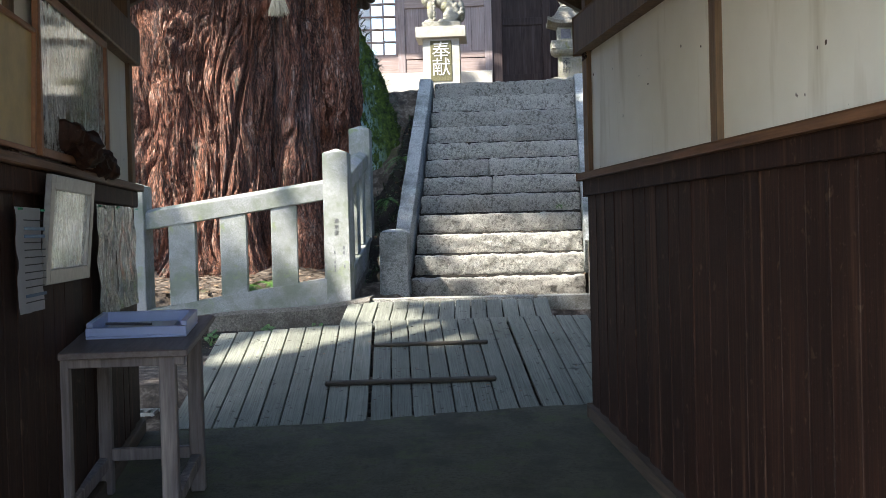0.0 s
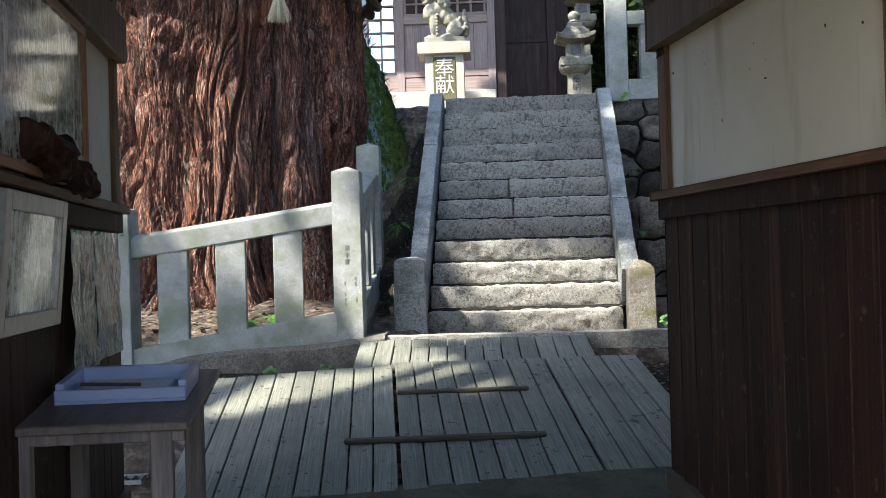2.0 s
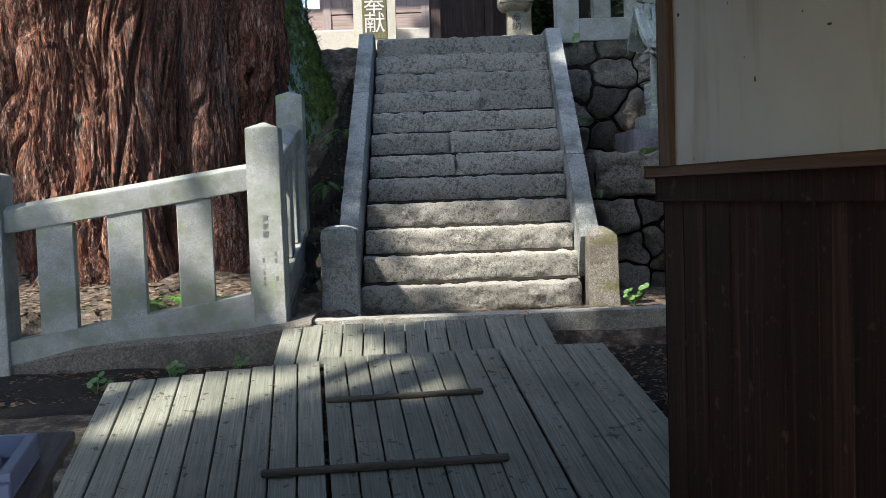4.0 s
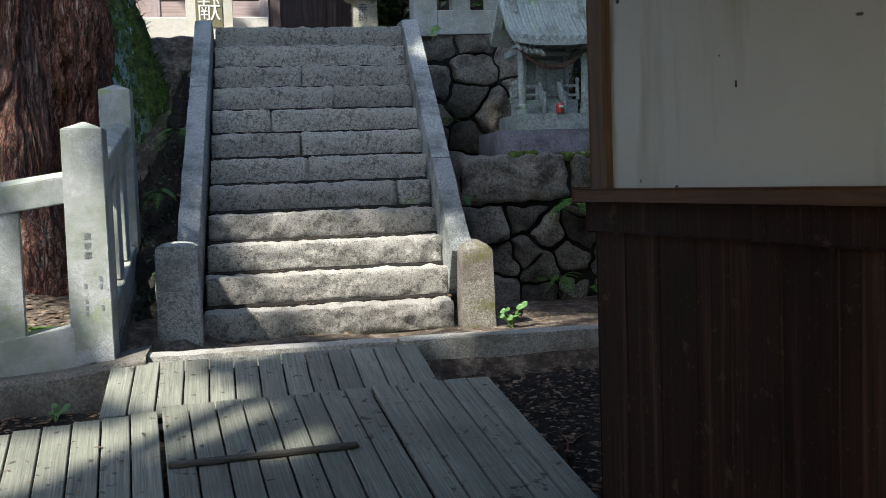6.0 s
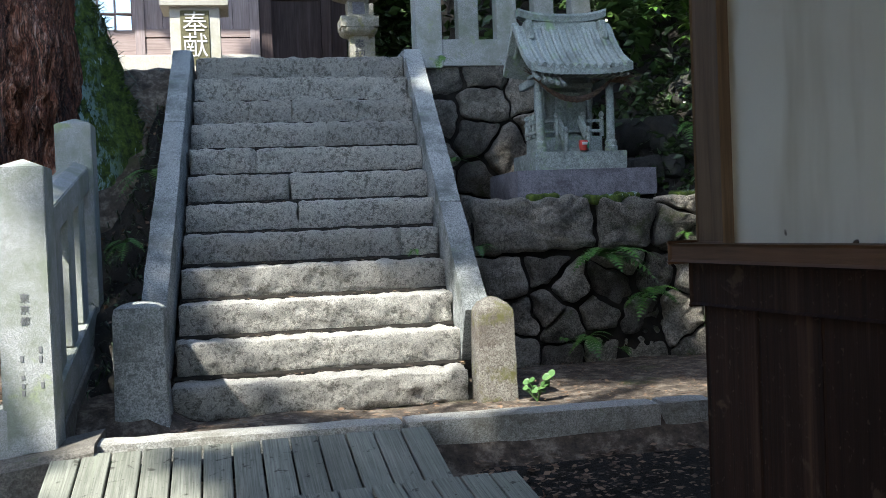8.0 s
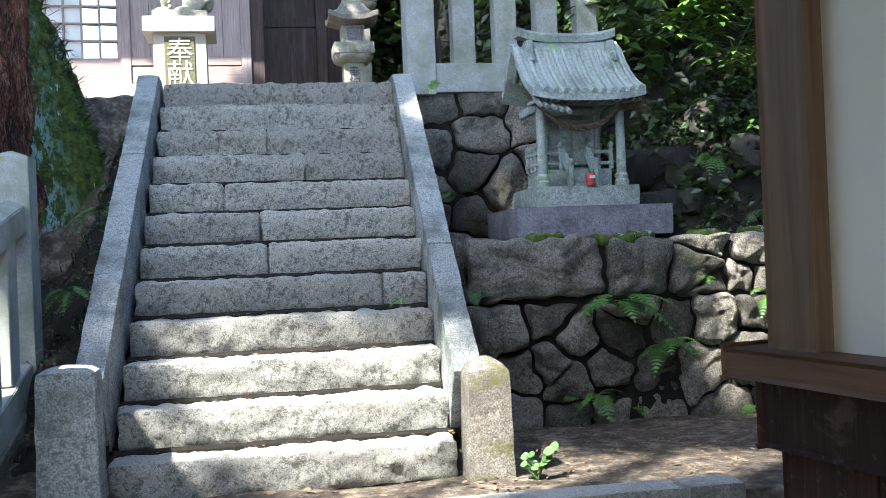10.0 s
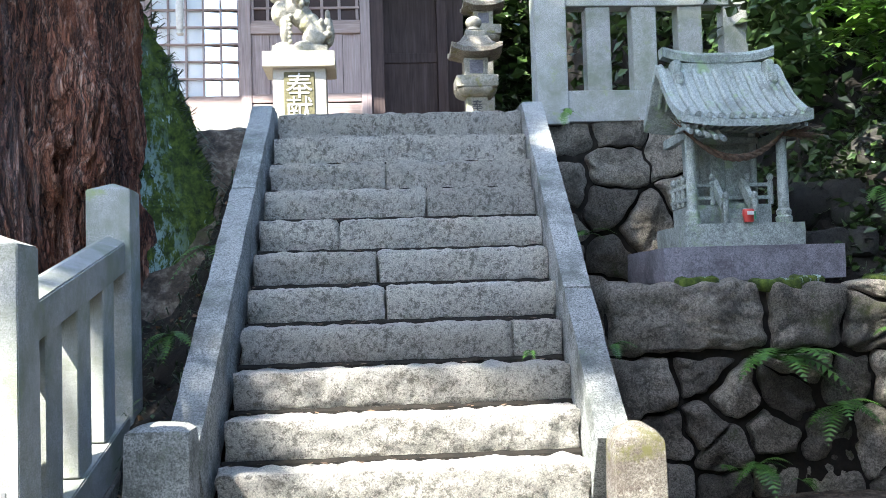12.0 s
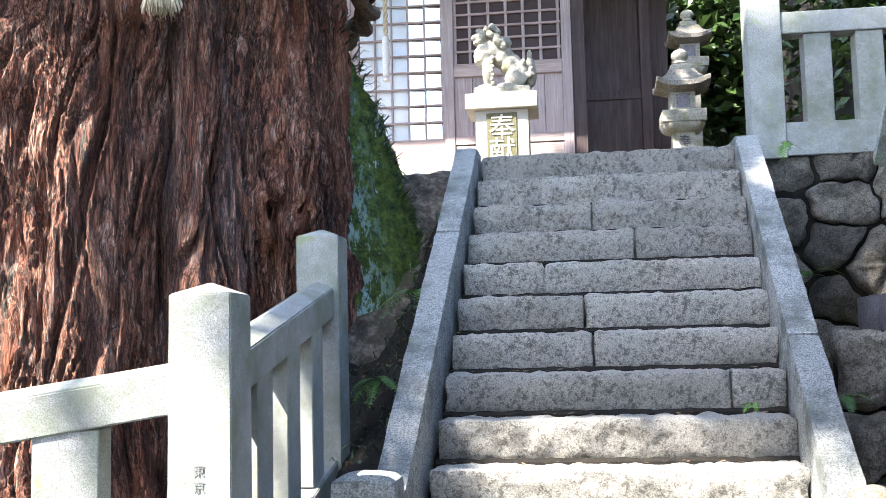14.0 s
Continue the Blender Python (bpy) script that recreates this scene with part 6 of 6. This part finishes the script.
def build_woods():
    rnd = random.Random(33)
    bm = bmesh.new()
    rows = []
    for j in range(14):
        y = 29.0 + j * 0.9
        rows.append([bm.verts.new((1.0 + i * 0.9, y + 0.5 * noise.noise(Vector((i * 0.6, j * 0.6, 2))), 2.6 + j * 0.75 + 0.7 * noise.noise(Vector((i * 0.5, j * 0.5, 8))))) for i in range(22)])
    for a, c in zip(rows, rows[1:]):
        for i in range(21):
            bm.faces.new((a[i], a[i + 1], c[i + 1], c[i]))
    tagged(part("hillside", bm, SHADED_EARTH, smooth=True), "dark wooded hillside rising behind the hall", "hillside", kind="structure")
    bm = bmesh.new()
    for _ in range(230):
        x, y = rnd.uniform(3.2, 8.5), rnd.uniform(13.3, 17.5)
        leaf_cloud(bm, (x, y, bank_z(x, y) + rnd.uniform(0.15, 1.9)), (0.5, 0.45, 0.4), 60, 0.13, rnd)
    for _ in range(200):
        x, y = rnd.uniform(3.3, 6.5), rnd.uniform(12.5, 13.6)
        leaf_cloud(bm, (x, y, bank_z(x, y) + 0.08), (0.3, 0.22, 0.16), 26, 0.075, rnd)
    for _ in range(55):
        x, y = rnd.uniform(3.3, 7.0), rnd.uniform(12.2, 12.7)
        leaf_cloud(bm, (x, y, bank_z(x, y) + 0.05), (0.25, 0.18, 0.12), 22, 0.06, rnd)
    # canopy added above the view, to shade the bank
    for _ in range(620):
        leaf_cloud(bm, (rnd.uniform(3.9, 8.2), rnd.uniform(12.2, 16.5), rnd.uniform(3.7, 5.4)), (0.6, 0.5, 0.3), 50, 0.19, rnd)
    tagged(part("undergrowth", bm, LEAF), "dark evergreen undergrowth on the bank, with an added canopy for shade", "shrubs", kind="stuff")
    bm = bmesh.new()
    for _ in range(520):
        x = rnd.uniform(1.5, 14)
        y = rnd.uniform(24.0, 30) if x < 4.5 else rnd.uniform(17, 30)
        z = 3.2 + rnd.random() ** 0.8 * 7
        leaf_cloud(bm, (x, y, z), (0.9, 0.9, 0.8), 40, 0.26, rnd)
    for _ in range(160):
        x, y = rnd.uniform(2.9, 6.8), rnd.uniform(16.2, 20)
        leaf_cloud(bm, (x, y, 3.2 + rnd.random() * 2.6), (0.6, 0.6, 0.5), 40, 0.16, rnd)
    for _ in range(520):
        x, y = rnd.uniform(1.4, 5.5), rnd.uniform(24.5, 29)
        leaf_cloud(bm, (x, y, 3.0 + rnd.random() * 4.5), (0.7, 0.7, 0.55), 34, 0.24, rnd)
    tagged(part("woods", bm, LEAF), "dense dark evergreen woods behind the hall", "woods", kind="stuff")
    for k in range(9):
        x, y = rnd.uniform(3.6, 9), rnd.uniform(17.5, 24)
        t = root("forest_tree", "slender dark forest trunk among the undergrowth", "tree", pose(x, y, 2.6), "forest trees")
        bm = bmesh.new()
        tube(bm, [(0, 0, 0), (0.1, 0, 4), (0.15, 0.1, 9)], [0.16, 0.13, 0.07], 12)
        part("trunk", bm, BARK, t, smooth=True)
        bm = bmesh.new()
        for _ in range(30):
            leaf_cloud(bm, (rnd.gauss(0, 0.9), rnd.gauss(0, 0.9), rnd.uniform(6.5, 10)), (0.7, 0.7, 0.6), 30, 0.3, rnd)
        part("crown", bm, LEAF, t)
    # broad-leaved branches that reach into the sun from the bank
    s = root("broadleaf_shrub", "evergreen shrub with long glossy leaves catching sun", "shrub", pose(4.9, 13.3, bank_z(4.9, 13.3)))
    stems, leaves = bmesh.new(), bmesh.new()
    base = Vector((4.9, 13.3, bank_z(4.9, 13.3)))
    for k in range(46):
        tip = Vector((3.60 + rnd.gauss(0.0, 0.17), 12.45 + rnd.gauss(0, 0.14), 2.82 + rnd.gauss(0, 0.15))) - base
        if k % 3 == 0:
            tip += Vector((rnd.uniform(0.2, 0.9), rnd.uniform(0, 0.3), rnd.uniform(-0.35, 0.2)))
        mid = tip * 0.55 + Vector((0, 0, 0.45))
        tube(stems, [(0, 0, 0), tuple(mid), tuple(tip)], [0.008, 0.005, 0.002], 5)
        for w in (0.8, 1.0):
            p = mid.lerp(tip, w)
            for i in range(9):
                az = i * 0.70 + rnd.uniform(-0.3, 0.3)
                long_leaf(leaves, p, Vector((math.cos(az), math.sin(az), rnd.uniform(-0.45, 0.35))), rnd.uniform(0.09, 0.16), 0.021)
    part("stem", stems, GRASS, s)
    part("foliage", leaves, BROADLEAF, s)


def long_leaf(bm, p, d, length, w):
    d = d.normalized()
    side = d.cross(Vector((0, 0, 1))).normalized() * w
    q = [p, p + d * length * 0.35 + side, p + d * length * 0.7 + side * 0.75 - Vector((0, 0, length * 0.05)), p + d * length - Vector((0, 0, length * 0.16)),
         p + d * length * 0.7 - side * 0.75 - Vector((0, 0, length * 0.05)), p + d * length * 0.35 - side]
    v = [bm.verts.new(c) for c in q]
    bm.faces.new((v[0], v[1], v[5]))
    bm.faces.new((v[1], v[2], v[4], v[5]))
    bm.faces.new((v[2], v[3], v[4]))


BROADLEAF = leaf_mat("broad_leaf", (0.05, 0.12, 0.02), (0.12, 0.22, 0.04), 0.3)
build_woods()


def build_far_woods():
    """Evergreen woods added out of view, to cut the low light from both sides."""
    rnd = random.Random(91)
    for x0, x1, y0, y1, top, count in ((4.6, 9.5, 3.0, 11.0, 6.5, 300), (-14.0, -8.5, 2.0, 22.0, 6.0, 380)):
        bm = bmesh.new()
        for _ in range(count):
            leaf_cloud(bm, (rnd.uniform(x0, x1), rnd.uniform(y0, y1), -0.9 + rnd.random() * (top + 0.9)), (0.9, 0.9, 0.8), 34, 0.42, rnd)
        tagged(part("woods", bm, LEAF), "dark evergreen woods added out of view to cut side light", "woods", kind="stuff")


build_far_woods()


def build_fern(x, y, z, size, n, seed, face=-90, label="bright green fern growing from the stone wall"):
    rnd = random.Random(seed)
    bm = bmesh.new()
    for k in range(n):
        az = radians(face + rnd.uniform(-75, 75))
        length = size * rnd.uniform(0.6, 1.05)
        rise = rnd.uniform(0.0, 0.8)
        d = Vector((math.cos(az), math.sin(az), 0))
        side = Vector((-math.sin(az), math.cos(az), 0))
        m = 13
        for i in range(m):
            q = (i + 1) / m
            p = d * length * q * 0.9 + Vector((0, 0, length * (rise * q - 0.75 * q * q)))
            tang = (d * 0.9 + Vector((0, 0, rise - 1.5 * q))).normalized()
            w = length * 0.24 * math.sin(math.pi * (0.12 + 0.86 * q)) + 0.004
            for sg in (-1, 1):
                tip = p + side * sg * w + tang * w * 0.35 - Vector((0, 0, w * 0.15))
                wid = tang * length / m * 0.46
                vs = [bm.verts.new(v) for v in (p - wid, p + wid, tip)]
                bm.faces.new(vs)
        stem = [tuple(d * length * q * 0.9 + Vector((0, 0, length * (rise * q - 0.75 * q * q)))) for q in (0, 0.3, 0.6, 0.9)]
        tube(bm, stem, [0.004, 0.003, 0.002, 0.001], 4, False)
    tagged(part("fern", bm, FERN, m=pose(x, y, z)), label, "fern", "ferns on the walls")


for i, (x, z, sz, n) in enumerate(((2.66, 0.70, 0.50, 9), (2.98, 0.42, 0.34, 7), (2.50, 0.12, 0.30, 7), (2.75, 0.02, 0.12, 4), (1.70, 0.82, 0.16, 4), (3.55, 0.30, 0.2, 5), (3.75, 0.72, 0.25, 6), (3.62, -0.02, 0.2, 5), (2.3, 0.12, 0.12, 4), (3.3, 0.85, 0.12, 4), (3.95, 0.35, 0.2, 5))):
    build_fern(x, 11.80, z, sz, n, 50 + i)
for i, (x, y, z, sz, n) in enumerate(((1.95, 13.60, 1.55, 0.25, 5), (1.78, 13.3, 2.42, 0.2, 6), (3.75, 12.6, 1.75, 0.3, 7), (4.2, 12.7, 2.0, 0.25, 6), (-0.60, 12.3, 1.45, 0.28, 8), (-0.72, 11.7, 0.95, 0.22, 6), (4.0, 12.3, 1.3, 0.25, 6), (1.13, 11.15, 0.83, 0.09, 4), (-1.95, 10.35, 0.09, 0.34, 12), (-1.4, 10.4, 0.10, 0.32, 12), (-1.7, 10.6, 0.12, 0.3, 10))):
    build_fern(x, y, z, sz, n, 80 + i, -90, "green fern fronds in a shady corner")


def round_leaf(bm, p, r, rnd):
    n = Vector((rnd.uniform(-0.6, 0.6), rnd.uniform(-0.9, 0.1), 1)).normalized()
    u = n.orthogonal().normalized()
    w = n.cross(u)
    c = p + u * r * 0.8
    bm.faces.new([bm.verts.new(c + u * r * math.cos(a) + w * r * 0.8 * math.sin(a) + n * r * 0.12 * math.cos(2 * a)) for a in (k * 0.7854 for k in range(8))])


def build_seedlings():
    rnd = random.Random(17)
    for x, y, z, s, n in ((1.68, 10.35, -0.06, 0.06, 11), (-1.55, 9.25, -0.30, 0.05, 8), (-1.15, 9.4, -0.28, 0.04, 7), (-1.95, 9.0, -0.32, 0.05, 6)):
        p = root("seedling", "fresh light-green seedling with rounded leaves", "plant", pose(x, y, z), "seedlings on the soil")
        st, lf = bmesh.new(), bmesh.new()
        for k in range(n):
            a = rnd.uniform(0, 6.28)
            e = Vector((math.cos(a) * s * rnd.uniform(0.4, 1.6), math.sin(a) * s * rnd.uniform(0.4, 1.2), s * rnd.uniform(0.8, 2.2)))
            tube(st, [(0, 0, 0), tuple(e * 0.6 + Vector((0, 0, e.z * 0.15))), tuple(e)], [0.004, 0.003, 0.002], 5, False)
            for q in range(2):
                round_leaf(lf, e, s * rnd.uniform(0.35, 0.6), rnd)
        part("stem", st, SPROUT, p)
        part("foliage", lf, SPROUT, p)


SPROUT = leaf_mat("light_leaf", (0.05, 0.12, 0.03), (0.11, 0.20, 0.06), 0.5)
build_seedlings()


def build_litter():
    rnd = random.Random(77)
    bm = bmesh.new()

    def bit(p, s):
        a = rnd.uniform(0, 6.28)
        d = Vector((math.cos(a), math.sin(a), rnd.uniform(-0.15, 0.25)))
        w = Vector((-math.sin(a), math.cos(a), rnd.uniform(-0.3, 0.3))) * s * rnd.uniform(0.2, 0.42)
        v = [bm.verts.new(q) for q in (p, p + d * s * 0.5 + w, p + d * s, p + d * s * 0.5 - w)]
        bm.faces.new(v)

    for _ in range(3600):
        x, y = rnd.uniform(1.1, 3.6), rnd.uniform(7.6, 9.72)
        bit(Vector((x, y, ground_z(x, y) + 0.03 + rnd.random() * 0.025)), rnd.uniform(0.015, 0.055))
    for _ in range(1500):
        x, y = rnd.uniform(1.6, 4.4), rnd.uniform(10.0, 11.8)
        bit(Vector((x, y, ground_z(x, y) + 0.02)), rnd.uniform(0.012, 0.04))
    for _ in range(1700):
        x, y = rnd.uniform(-3.6, -0.9), rnd.uniform(10.1, 11.6)
        bit(Vector((x, y, ground_z(x, y) + 0.02)), rnd.uniform(0.02, 0.07))
    for _ in range(900):
        x, y = rnd.uniform(-2.6, -0.8), rnd.uniform(8.8, 9.55)
        bit(Vector((x, y, ground_z(x, y) + 0.02)), rnd.uniform(0.02, 0.06))
    for n in range(2, 13):
        y0, z0 = TOP_Y - TREAD * (n - 1), TOP_Z - RISE * (n - 1)
        for _ in range(26):
            bit(Vector((rnd.uniform(-0.35, 1.4), y0 + TREAD * rnd.uniform(0.6, 0.97), z0 + 0.012)), rnd.uniform(0.012, 0.05))
    for _ in range(420):
        p = RAMP @ Vector((rnd.uniform(-1.2, 1.6), rnd.uniform(0, 2.1), 0.004))
        bit(p, rnd.uniform(0.008, 0.035))
    for _ in range(300):
        x, y = rnd.uniform(-0.6, 1.6), rnd.uniform(9.95, 10.5)
        bit(Vector((x, y, -0.05)), rnd.uniform(0.02, 0.05))
    tagged(part("leaf_litter", bm, LITTER), "dry brown dead leaves and needles on the ground", "leaf litter", kind="stuff")
    for k in range(9):
        x, y = rnd.uniform(1.3, 3.0), rnd.uniform(7.9, 9.5)
        a, ln = rnd.uniform(0, 3.14), rnd.uniform(0.25, 0.7)
        z = ground_z(x, y) + 0.035
        tw = bmesh.new()
        tube(tw, [(x + math.cos(a) * ln * q + rnd.uniform(-0.03, 0.03), y + math.sin(a) * ln * q, z + rnd.uniform(0, 0.02)) for q in (-0.5, -0.2, 0.1, 0.5)], [0.006, 0.006, 0.005, 0.003], 6)
        tagged(part("twig", tw, BARK), "thin dry twig lying on the soil", "twig", "fallen twigs")


build_litter()
